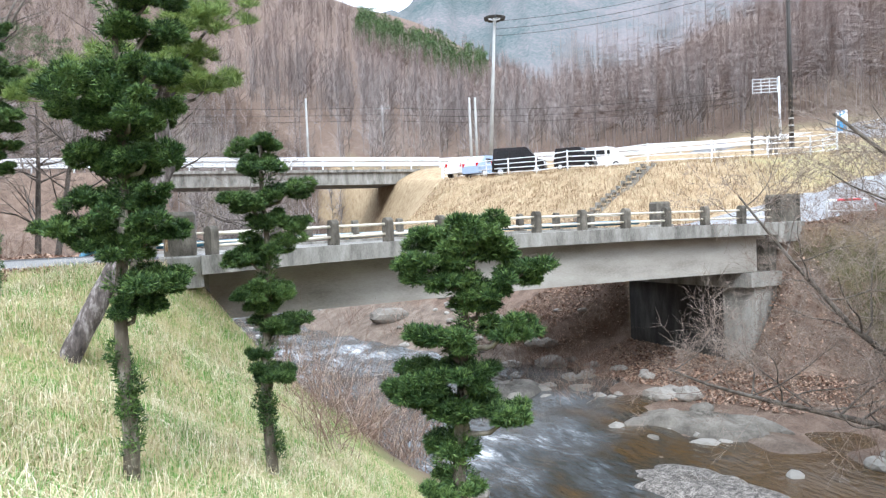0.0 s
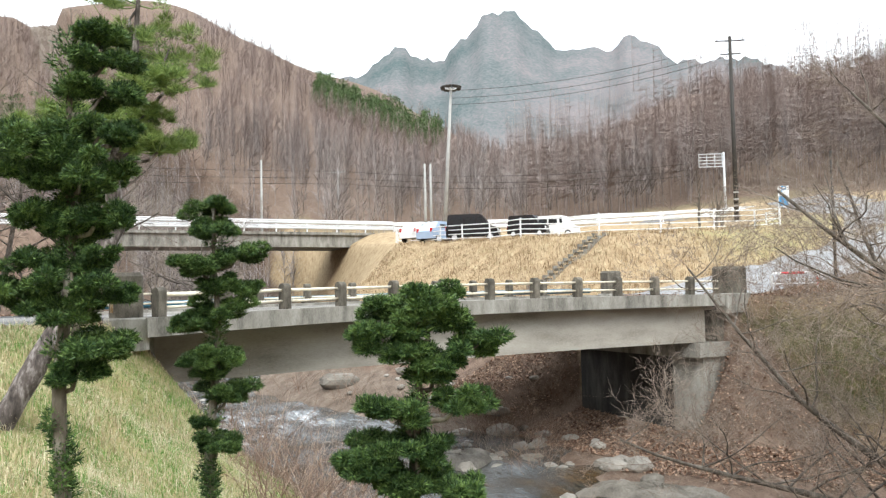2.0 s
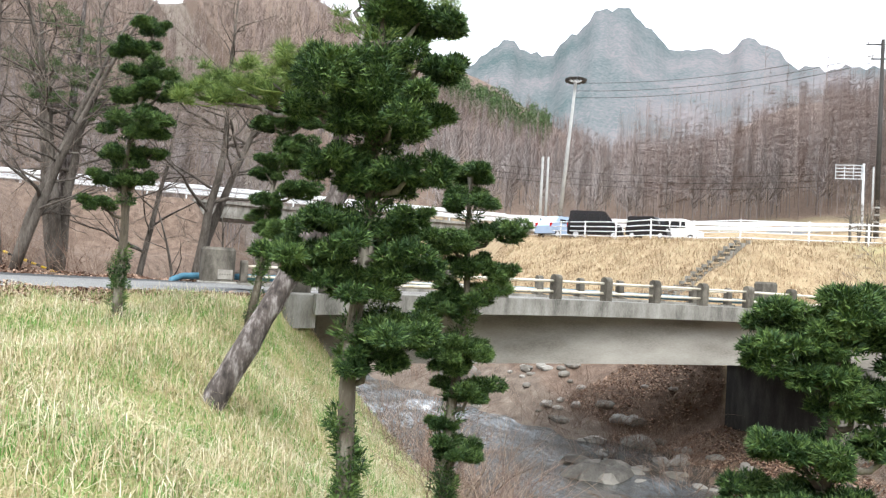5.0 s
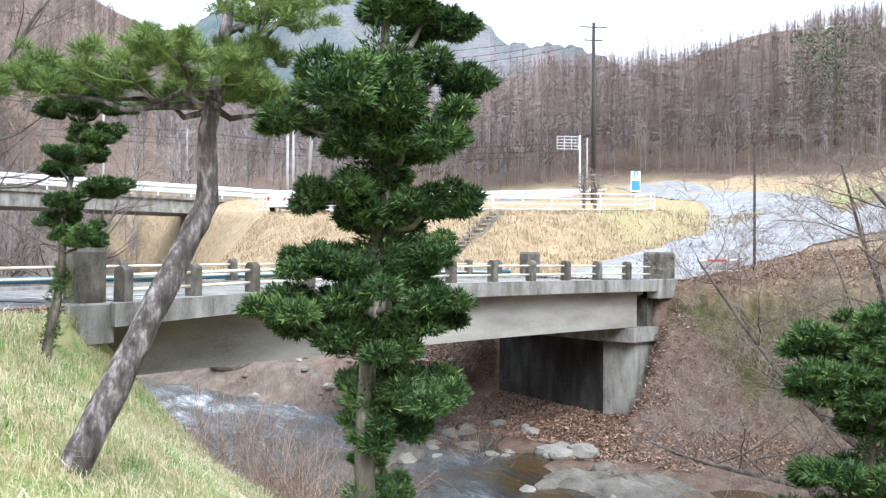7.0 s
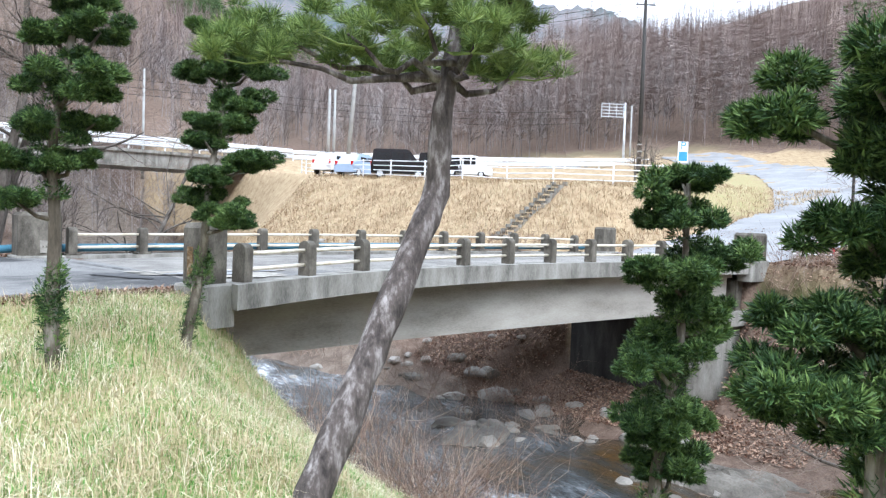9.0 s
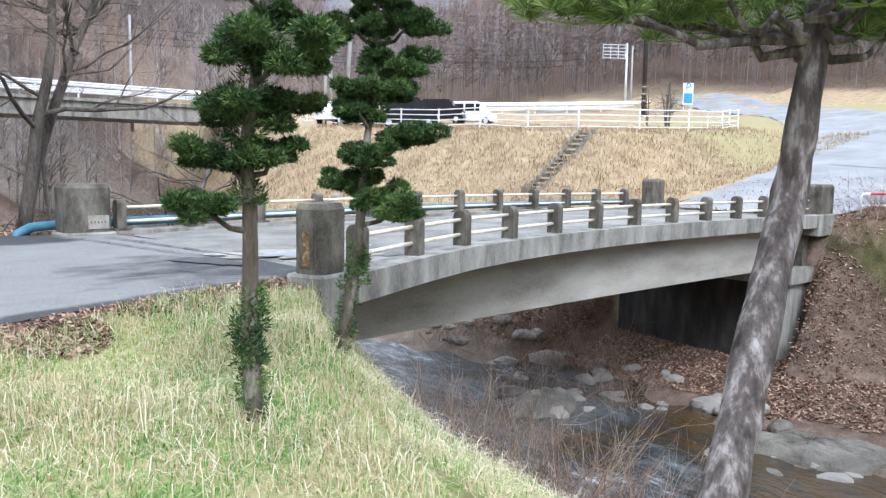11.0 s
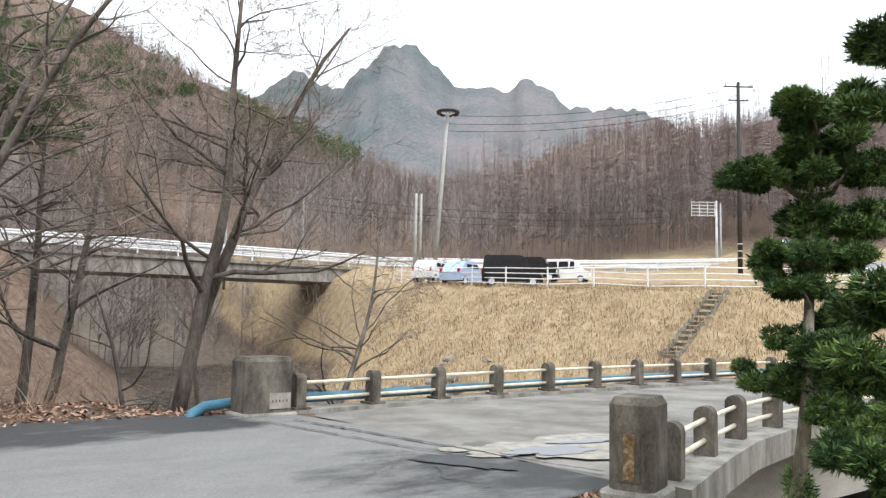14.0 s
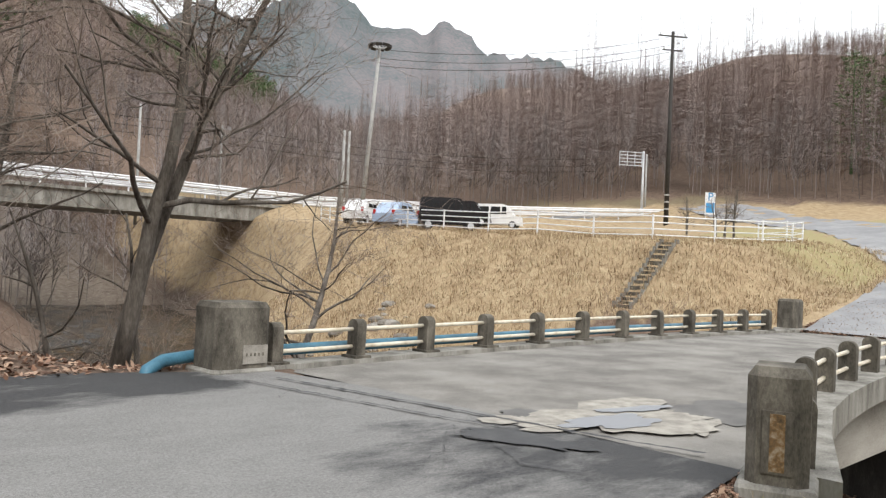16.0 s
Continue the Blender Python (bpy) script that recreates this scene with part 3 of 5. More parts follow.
def prism(plan, z0, z1):
    m, n = Mesh(), len(plan)
    m.add([(x, y, z0) for x, y in plan] + [(x, y, z1) for x, y in plan], [tuple(range(n - 1, -1, -1)), tuple(range(n, 2 * n))] + [(k, (k + 1) % n, n + (k + 1) % n, n + k) for k in range(n)])
    return m


# the stem's colour is darkened to paint in the deck's shade; the pier keeps plain concrete
part("stem", prism([(16.05, 5.5), (16.0, 0.95), (17.7, 0.95), (17.7, 5.5)], -5.2, -1.65), SHADED_CONCRETE, abut, "concrete wall with the deck's shade painted dark")
part("pier", prism([(15.97, 0.945), (16.32, 0.02), (17.5, -0.02), (17.5, 0.945)], -5.2, -1.66), CONCRETE, abut, "streaked pale concrete pier")
part("cap", prism([(15.72, 5.6), (15.72, 0.85), (16.05, -0.12), (17.5, -0.18), (17.65, 5.6)], -1.70, -1.27), CONCRETE, abut, "pale concrete bearing cap")
part("back_wall", Mesh().box(17.0, 0.05, -1.26, 17.9, 5.4, 0.0), CONCRETE_DARK, abut)
abut2 = tagged(new("abutment_left"), "concrete abutment half buried in the grassy bank", "abutment", kind="structure")
part("stem", Mesh().box(-0.9, -1.3, -4.4, 0.16, 5.3, 0.02), CONCRETE, abut2)

# ---- roads ----
def strip(name, line, mat, label, lift=0.02, segs=6, kind="structure", category="road"):
    """A road along centre points (x, y, half width), laid on the ground."""
    pts = []
    for (ax, ay, aw), (bx, by, bw) in zip(line, line[1:]):
        k = max(int(math.hypot(bx - ax, by - ay) / 0.6), 1)
        pts += [(ax + (bx - ax) * i / k, ay + (by - ay) * i / k, aw + (bw - aw) * i / k) for i in range(k)]
    pts.append(line[-1])
    v, f = [], []
    for i, (x, y, w) in enumerate(pts):
        ax, ay, _ = pts[max(i - 1, 0)]
        bx, by, _ = pts[min(i + 1, len(pts) - 1)]
        n = Vector((ay - by, bx - ax)).normalized()
        for k in range(segs + 1):
            u = (2 * k / segs - 1) * w
            px, py = x + n.x * u, y + n.y * u
            v.append((px, py, ground_z(px, py) + lift))
    for i in range(len(pts) - 1):
        f += [(i * (segs + 1) + k, (i + 1) * (segs + 1) + k, (i + 1) * (segs + 1) + k + 1, i * (segs + 1) + k + 1) for k in range(segs)]
    m = Mesh()
    m.add(v, f)
    return tagged(solid(name, m, mat), label, category, kind=kind)


LANE_END_Y, LANE_END_X = LANE_Y + (3, 4.8, 5.4, 6), LANE_X + (-0.1, -0.4, -1.8, -3.5)


def lane_mesh():
    """The lane in a fine grid, with a damp attribute: wet margins and the wet joint before the bridge."""
    ys, n = np.concatenate([np.arange(-24, -10, 0.5), np.arange(-10, 5.9, 0.15)]), 60
    east = np.interp(ys, LANE_END_Y, LANE_END_X)
    X = -16 + (east[:, None] + 16) * (np.arange(n + 1) / n) ** 0.7
    Y = np.repeat(ys[:, None], n + 1, 1)
    g = land(X, Y)[0]
    Z = np.where(Y < -2.6, g + 0.012, np.maximum(0.135, g + 0.015))
    i = np.arange(X.size).reshape(X.shape)
    d = bpy.data.meshes.new("road")
    d.from_pydata(np.stack([X, Y, Z], -1).reshape(-1, 3).tolist(), [], np.stack([i[:-1, :-1], i[:-1, 1:], i[1:, 1:], i[1:, :-1]], -1).reshape(-1, 4).tolist())
    d.polygons.foreach_set("use_smooth", [True] * len(d.polygons))
    d.materials.append(LANE)
    edge = np.minimum(east[:, None] - X, 3.0)
    damp = 0.95 * smooth01((1.5 - edge) / 1.3) * smooth01((1.5 - Y) / 2)
    damp = np.maximum(damp, 0.9 * np.exp(-((X + 1.1) / 1.9) ** 2 - ((Y + 0.4) / 1.7) ** 2))
    damp = np.maximum(damp, 0.95 * smooth01((Y - 3.3 - 0.12 * (X + 2)) / 0.9) * smooth01((-0.8 - X) / 0.8))
    a = d.attributes.new("damp", "FLOAT", "POINT")
    a.data.foreach_set("value", damp.ravel())
    return tagged(new("road", d), "worn grey asphalt lane with damp dark margins", "road", kind="structure")


lane_mesh()
strip("road", [(17.3, 2.5, 2.5), (20, 2.4, 3.0), (25, 2.4, 3.4), (33, 3.5, 3.2), (41, 7.8, 3.2), (49, 13.2, 3.2), (60, 24, 3.2), (66, 33, 3.2)], ASPHALT_FAR, "pale grey asphalt lane climbing past the meadow", 0.06, 10)
strip("road", [(28, 1.8, 2.6), (36, -0.6, 2.8), (50, -1.5, 2.8), (76, 3, 2.8)], ASPHALT_FAR, "pale grey asphalt lane branching off", 0.075, 10)
strip("highway", [(-60, 50, 3), (3, 50, 3)], ASPHALT, "asphalt main road behind the guard rail", 0.05)
strip("highway", [(26.5, 50.5, 3), (40, 47.5, 3), (52, 42.5, 3), (58, 40.8, 3)], ASPHALT, "asphalt main road behind the guard rail", 0.05)


# ---- trees ----
def leaf_cloud(m, centre, rx, ry, rz, count, size, rng, droop=0.0, long=1.8):
    """Small pointed sprigs over a cushion, mostly on its upper side and rim."""
    c = np.array(centre)
    d = rng.normal(size=(count, 3))
    d /= np.linalg.norm(d, axis=1)[:, None]
    d[:, 2] = np.where(d[:, 2] < -0.15, d[:, 2] * 0.5, d[:, 2])
    lump = 0.82 + 0.2 * np.sin(d[:, 0] * 6 + c[0] * 5) * np.sin(d[:, 1] * 7 + c[1] * 3)
    r = rng.uniform(0.45, 1.0, count) ** 0.5 * lump
    p = c + d * r[:, None] * (rx, ry, rz)
    out = d * (1, 1, 0.7) + rng.normal(size=(count, 3)) * 0.45
    out[:, 2] += 0.15 - droop
    out /= np.linalg.norm(out, axis=1)[:, None]
    side = np.cross(out, rng.normal(size=(count, 3)))
    side /= np.linalg.norm(side, axis=1)[:, None] + 1e-9
    s = size * rng.uniform(0.6, 1.3, count)[:, None]
    a, b, t = p - side * s * 0.28, p + side * s * 0.28, p + out * s * long
    k = len(m.v)
    m.v.extend(np.stack([a, b, t], 1).reshape(-1, 3).tolist())
    m.f.extend((k + 3 * np.arange(count)[:, None] + np.arange(3)).tolist())


def clipped_yew(x, y, pads, seed, bare_to, trunk_r=0.05, label="yew clipped into tiers of dark green cushions on a bare trunk"):
    """pads: (height above datum, offset east, offset north, reach) of each cushion."""
    rng = np.random.default_rng(seed)
    z0 = ground_z(x, y)
    ob = tagged(new("clipped_yew"), label, "tree", "clipped yews on the bank")
    ob.matrix_world = pose(x, y, z0)
    hi = sorted(pads)
    top = hi[-1]
    mean = lambda a, b: (sum(p[1] for p in hi[a:b]) / (b - a), sum(p[2] for p in hi[a:b]) / (b - a))
    n3 = len(hi) // 3
    m1, m2, m3 = mean(0, n3), mean(n3, 2 * n3), mean(2 * n3, len(hi))
    zs = [0.0, hi[n3 // 2][0] - z0, hi[n3 + n3 // 2][0] - z0, top[0] - z0]
    sx, sy = [0, m1[0] * 0.7, m2[0] * 0.8, m3[0]], [0, m1[1] * 0.7, m2[1] * 0.8, m3[1]]
    spine = lambda z: Vector((float(np.interp(z, zs, sx)) + 0.03 * math.sin(3 * z + seed), float(np.interp(z, zs, sy)) + 0.03 * math.cos(2.6 * z + seed), z))
    H = zs[-1]
    part("trunk", Mesh().tube([spine(H * k / 16 - (0.12 if k == 0 else 0)) for k in range(17)], [trunk_r * (1.25 - 0.95 * k / 16) for k in range(17)], 9), YEWBARK, ob, "pale flaking trunk", smooth=True)
    for z, dx, dy, rad in pads:
        c = Vector((dx, dy, z - z0))
        s = spine(max(c.z - 0.10 - 0.25 * rad, 0.1))
        if (c - s).length > 0.16:
            mid = (s + c) / 2 + Vector((0.02, -0.02, -0.05))
            part("limb", Mesh().tube([s, mid, c], [0.024, 0.018, 0.008], 6), YEWBARK, ob, smooth=True)
        m = Mesh()
        for k in range(14):
            a, u = rng.uniform(0, 6.283), rng.uniform(0.1, 1.0) ** 0.6
            o = (rad * u * math.cos(a), rad * u * math.sin(a), rad * rng.uniform(-0.30, 0.30))
            q = rad * rng.uniform(0.30, 0.50)
            leaf_cloud(m, (c.x + o[0], c.y + o[1], c.z + o[2]), q, q, q * 0.72, int(1350 * (rad / 0.3) ** 2 + 150), 0.017, rng, -0.05, 2.1)
        part("cushion", m, YEW, ob)
    low = hi[0][0] - z0
    for k in range(34):
        z = rng.uniform(0.12, bare_to) if k < 20 else rng.uniform(low, H)
        s = spine(z)
        m = Mesh()
        leaf_cloud(m, s + Vector((rng.normal() * 0.03, rng.normal() * 0.03, 0)), 0.09 + 0.05 * (k >= 20), 0.09 + 0.05 * (k >= 20), 0.14, 170 + 190 * (k >= 20), 0.019, rng, -0.2, 2.2)
        part("trunk_sprout", m, YEW, ob)
    return ob


YEW_TALL = [(2.52, 0.30, -0.10, 0.17), (2.30, 0.30, -0.12, 0.22), (2.07, 0.28, -0.12, 0.24), (1.78, 0.26, -0.24, 0.24), (2.1, 0.11, -0.08, 0.12), (1.68, -0.17, -0.01, 0.36), (1.58, -0.21, 0.25, 0.17), (1.51, 0.13, -0.19, 0.3), (1.48, -0.02, -0.04, 0.19), (1.22, -0.17, 0.02, 0.2), (1.2, 0.26, -0.25, 0.2), (1.1, 0.12, -0.03, 0.19),
            (0.89, -0.1, 0.12, 0.2), (0.93, 0.27, -0.24, 0.11), (0.81, 0.08, -0.09, 0.24), (0.65, -0.26, 0.17, 0.27), (0.66, 0.27, -0.15, 0.22), (0.54, 0.02, -0.03, 0.22), (0.29, 0.24, -0.15, 0.26), (0.11, 0.13, -0.02, 0.19)]
YEW_SLIM = [(1.47, 0.03, -0.05, 0.24), (1.28, 0.04, -0.02, 0.24), (1.02, 0.3, -0.11, 0.23), (0.88, -0.12, -0.09, 0.23), (0.74, 0.07, -0.08, 0.18), (0.65, 0.37, -0.13, 0.18), (0.46, 0.07, -0.09, 0.32), (0.33, -0.13, -0.01, 0.19), (0.01, 0.04, 0.02, 0.26), (-0.15, 0.05, 0.09, 0.18), (-0.38, 0.2, 0.04, 0.27), (-0.85, 0.09, 0.06, 0.23), (-0.65, -0.05, 0.05, 0.12)]
YEW_LOW = [(0.58, 0.16, -0.06, 0.21), (0.48, -0.04, 0.14, 0.21), (0.42, 0.14, -0.01, 0.23), (0.31, -0.17, 0.09, 0.21), (0.26, 0.35, -0.29, 0.19), (0.1, 0.14, -0.08, 0.21), (0.23, -0.05, -0.04, 0.17), (-0.1, 0.27, -0.23, 0.19), (-0.19, -0.1, 0.05, 0.23), (-0.43, -0.2, 0.19, 0.23), (-0.44, -0.01, -0.06, 0.23), (-0.6, -0.24, 0.2, 0.21), (-0.66, 0.03, -0.01, 0.23), (-0.69, 0.26, -0.22, 0.18), (-0.9, -0.06, 0.14, 0.18), (-1.17, -0.09, 0.02, 0.18)]
YEW_LANE = [(3.4, 0.1, 0.0, 0.2), (3.1, -0.02, 0.05, 0.26), (2.85, 0.12, 0.0, 0.3), (2.54, -0.06, 0.1, 0.22), (2.58, 0.26, -0.1, 0.25), (2.36, 0.18, -0.04, 0.15), (2.15, -0.01, -0.18, 0.34), (1.79, -0.04, 0.03, 0.27), (1.86, 0.23, -0.1, 0.15), (1.53, -0.16, 0.11, 0.23), (1.56, 0.09, -0.05, 0.18), (1.23, -0.31, 0.12, 0.2)]
YEW_PILLAR = [(3.11, 0.15, -0.2, 0.26), (2.96, 0.35, -0.15, 0.28), (2.73, 0.15, 0.1, 0.33), (2.74, 0.57, -0.2, 0.3), (2.4, 0.5, -0.13, 0.3), (2.15, 0.28, -0.1, 0.33), (1.96, 0.08, -0.13, 0.22), (1.72, 0.57, -0.23, 0.33), (1.57, 0.12, -0.17, 0.25), (1.33, 0.13, 0.04, 0.25), (1.12, 0.3, -0.39, 0.33), (1.23, 0.34, -0.11, 0.22)]
for i, (x, y, pads, bare_to) in enumerate([(-2.17, -11.1, YEW_TALL, 1.0), (-0.7, -9.3, YEW_SLIM, 0.9), (-0.15, -12.6, YEW_LOW, 0.6), (-3.25, -5.4, YEW_LANE, 0.85), (-1.48, -3.76, YEW_PILLAR, 1.1)]):
    clipped_yew(x, y, pads, 20 + i, bare_to)


def limb_path(p, d, length, n, rng, bend=0.15, lift=0.0):
    pts = [Vector(p)]
    d = Vector(d).normalized()
    for k in range(n):
        d = (d + Vector(rng.normal(size=3)) * bend + Vector((0, 0, lift))).normalized()
        pts.append(pts[-1] + d * length / n)
    return pts, d


def bare_branching(m, twigs, p, d, length, r0, depth, rng, spreadness=0.75, lift=0.03, kids=4, bend=0.16):
    n = 6 if depth > 1 else 4
    pts, _ = limb_path(p, d, length, n, rng, bend, lift)
    radii = [r0 * (1 - 0.7 * k / n) for k in range(n + 1)]
    (m if r0 > 0.012 else twigs).tube(pts, radii, 7 if r0 > 0.05 else 5 if r0 > 0.012 else 3, False)
    if depth == 0:
        return
    for k in range(kids):
        t = rng.uniform(0.3, 1.0)
        i = min(int(t * n), n - 1)
        q = pts[i].lerp(pts[i + 1], t * n - i)
        dd = (pts[i + 1] - pts[i]).normalized() + Vector(rng.normal(size=3)) * spreadness
        bare_branching(m, twigs, q, dd, length * rng.uniform(0.38, 0.68), max(radii[i] * rng.uniform(0.35, 0.6), 0.003), depth - 1, rng, spreadness, lift, kids, bend)


def bare_tree(x, y, height, r0, seed, trunks=((0, 0, 1),), depth=4, kids=5, label="leafless grey-barked tree with fine spreading twigs", first=0.35, spreadness=0.7, z=None, group="bare trees by the stream"):
    rng = np.random.default_rng(seed)
    z0 = (ground_z(x, y) if z is None else z) - 0.15
    ob = tagged(new("bare_tree"), label, "tree", group)
    ob.matrix_world = pose(x, y, z0)
    wood, twigs = Mesh(), Mesh()
    for d in trunks:
        n = 10
        pts, _ = limb_path((0, 0, 0), d, height, n, rng, 0.07, 0.03)
        rad = [r0 * (1.15 - 0.95 * k / n) for k in range(n + 1)]
        wood.tube(pts, rad, 9)
        for k in range(4 + kids * 3):
            t = rng.uniform(first, 1.0)
            i = min(int(t * n), n - 1)
            q = pts[i].lerp(pts[i + 1], t * n - i)
            dd = Vector((rng.normal(), rng.normal(), rng.uniform(0.1, 0.9)))
            bare_branching(wood, twigs, q, dd, height * (1 - t * 0.6) * rng.uniform(0.25, 0.5), rad[i] * rng.uniform(0.3, 0.5), depth - 2, rng, spreadness, 0.03, kids)
    part("trunk", wood, BARK, ob, smooth=True)
    part("twig_spray", twigs, TWIG, ob, "fine brown twigs")["kind"] = "stuff"
    return ob


bare_tree(-1.1, 8.1, 8.5, 0.13, 5, ((0.17, -0.1, 1), (0.30, -0.05, 0.95)), 5, 6, first=0.25, z=-0.2)
bare_tree(1.2, 7.6, 7.5, 0.08, 6, ((0.5, 0.1, 0.9),), 5, 5, first=0.2, z=-1.8)
bare_tree(-4.6, 8.6, 8.5, 0.15, 7, ((-0.05, 0.05, 1), (-0.25, 0.1, 1), (0.15, 0.2, 1)), 4, 5)
bare_tree(-6.2, 10.0, 9, 0.13, 8, ((0.05, 0, 1), (-0.2, 0, 1)), 4, 5)
bare_tree(-3.2, 11.5, 9, 0.12, 9, ((0.1, 0, 1), (0.3, 0.1, 1)), 4, 5)
bare_tree(-8.0, 13, 9, 0.14, 10, ((0.1, 0, 1),), 4, 5)
bare_tree(12.6, -13.2, 8.0, 0.10, 11, ((-0.5, 0.45, 1), (-0.15, 0.3, 1), (-0.85, 0.5, 0.6)), 5, 6, first=0.25, z=-2.6)
bare_tree(14.2, -9.2, 8.0, 0.09, 15, ((-0.42, 0.12, 1), (-0.8, 0.3, 0.5), (-0.9, 0.5, 0.25)), 5, 6, first=0.2)
bare_tree(17.5, -7.5, 6.0, 0.09, 12, ((-0.3, 0.2, 1), (0.2, 0, 1)), 5, 5, first=0.2)
bare_tree(-5.6, 7.8, 8.0, 0.12, 13, ((0.1, 0.1, 1), (0.35, 0, 1)), 4, 5, first=0.2)
bare_tree(-0.6, 9.5, 6.5, 0.09, 14, ((0.3, 0, 1), (-0.2, 0, 1)), 4, 5, first=0.2)


def pine_tree(line, radii, crown, tufts, seed, label, needles=PINE, note="soft yellow-green needle tuft"):
    """line: the trunk's points; crown: where its limbs leave; tufts: (height, offset east, offset north, reach) about the crown."""
    rng = np.random.default_rng(seed)
    b = Vector(line[0])
    ob = tagged(new("pine_tree"), label, "tree", "pines")
    ob.matrix_world = Matrix.Translation(b)
    pts = [Vector(p) - b for p in line]
    pts[0].z -= 0.2
    fine, fr = [], []
    for (p, q), (r0, r1) in zip(zip(pts, pts[1:]), zip(radii, radii[1:])):
        for k in range(6):
            w = 0.003 * r1 / 0.1
            fine.append(p.lerp(q, k / 6) + Vector((rng.normal() * w, rng.normal() * w, 0)))
            fr.append((r0 + (r1 - r0) * k / 6) * rng.uniform(0.93, 1.07))
    part("trunk", Mesh().tube(fine + [pts[-1]], fr + [radii[-1]], 14), PINEBARK, ob, "leaning scaly grey-brown trunk", smooth=True)
    c0 = Vector(crown)
    for z, dx, dy, rad in tufts:
        c = Vector((c0.x + dx, c0.y + dy, z)) - b
        lift = max(0.0, (c.z - (c0 - b).z) * 0.55)
        s = min(fine, key=lambda p: abs(p.z - ((c0 - b).z + lift)))
        limb = [s]
        for k in range(1, 7):
            w = 0.05 * math.sin(math.pi * k / 6)
            limb.append(s.lerp(c, k / 6) + Vector((rng.normal() * w, rng.normal() * w, -0.10 * math.sin(math.pi * k / 6) + rng.normal() * w)))
        part("branch", Mesh().tube(limb, [0.036 - 0.0045 * k for k in range(7)], 7), PINEBARK, ob, "twisted red-brown branch", smooth=True)
        m = Mesh()
        for j in range(26):
            a, u = rng.uniform(0, 6.283), rng.uniform(0, 1) ** 0.5
            o = Vector((rad * u * math.cos(a), rad * u * math.sin(a), rad * rng.uniform(-0.22, 0.34)))
            q = rad * rng.uniform(0.12, 0.2)
            leaf_cloud(m, c + o, q, q, q * 0.7, 190, 0.011, rng, -0.45, 8.0)
            if j % 4 == 0:
                m.tube([limb[5], (limb[5] + c + o) / 2 - Vector((0, 0, 0.03)), c + o], [0.009, 0.007, 0.004], 4, False)
        part("needle_tuft", m, needles, ob, note)
    return ob


PINE_TUFTS = [(2.43, -0.93, 0.77, 0.40), (2.25, -1.25, 0.55, 0.28), (2.42, -0.65, 0.26, 0.46), (2.49, -0.45, -0.29, 0.41), (2.41, 0.05, -0.26, 0.36), (2.62, 0.3, -0.24, 0.30), (2.85, 0.19, -0.57, 0.41),
              (3.5, 0.64, 0.13, 0.6), (3.04, 0.65, -0.22, 0.45), (3.7, 0.18, 0.33, 0.6), (4.15, 0.28, 0.21, 0.6), (2.32, -0.33, 0.43, 0.38), (2.30, 0.48, -0.21, 0.38), (2.40, 0.2, 0.4, 0.4)]
pine_tree([(-2.56, -7.95, ground_z(-2.56, -7.95)), (-2.12, -7.90, 0.0), (-1.66, -7.82, 0.82), (-1.36, -7.78, 1.38), (-1.40, -7.87, 1.98), (-1.27, -7.85, 2.6), (-1.15, -7.8, 3.3), (-1.1, -7.75, 4.1)],
          [0.118, 0.110, 0.102, 0.095, 0.074, 0.056, 0.042, 0.02], (-1.4, -7.87, 2.0), PINE_TUFTS, 4, "pine with a leaning scaly trunk and loose needle tufts")
pine_tree([(-4.7, 9.6, ground_z(-4.7, 9.6)), (-4.6, 9.6, 4.0), (-4.4, 9.7, 8.5)], [0.17, 0.13, 0.04], (-4.6, 9.6, 4.2),
          [(4.6, 0.9, -0.9, 0.8), (4.9, -0.5, -1.0, 0.8), (5.4, 0.6, -0.3, 0.9), (5.9, -0.9, -0.2, 0.9), (6.5, 0.5, 0.2, 0.9), (7.2, -0.2, 0, 0.9), (5.0, 1.4, -0.2, 0.7), (5.6, 0.0, -0.9, 0.8), (5.5, 1.7, -1.0, 0.9), (6.1, 2.3, -1.3, 0.9), (5.7, 2.9, -1.7, 0.7), (6.6, 1.3, -0.6, 1.0)], 5, "tall dark pine at the roadside", PINE_DARK, "dark green needle tuft")


# ---- main-road bridge behind ----
mb = tagged(new("highway_bridge"), "concrete road bridge across the upper stream", "bridge", kind="structure")
part("girder", Mesh().box(3.0, 47.0, 4.15, 26.5, 53.5, 5.2), CONCRETE, mb, "grey stained girder")
part("deck_edge", Mesh().box(2.5, 46.8, 5.2, 27.0, 53.7, 5.42), CONCRETE, mb)
part("abutment", Mesh().box(25.6, 46.9, -3, 27.6, 53.5, 4.3), CONCRETE_DARK, mb)
part("abutment", Mesh().box(2.4, 46.9, -3, 4.0, 53.5, 4.3), CONCRETE_DARK, mb)
part("utility_pipe", Mesh().tube([(26.2, 46.6, 4.45), (33, 42, 4.1)], 0.28, 12), DARKPOLE, mb, "thick black service pipe", smooth=True)


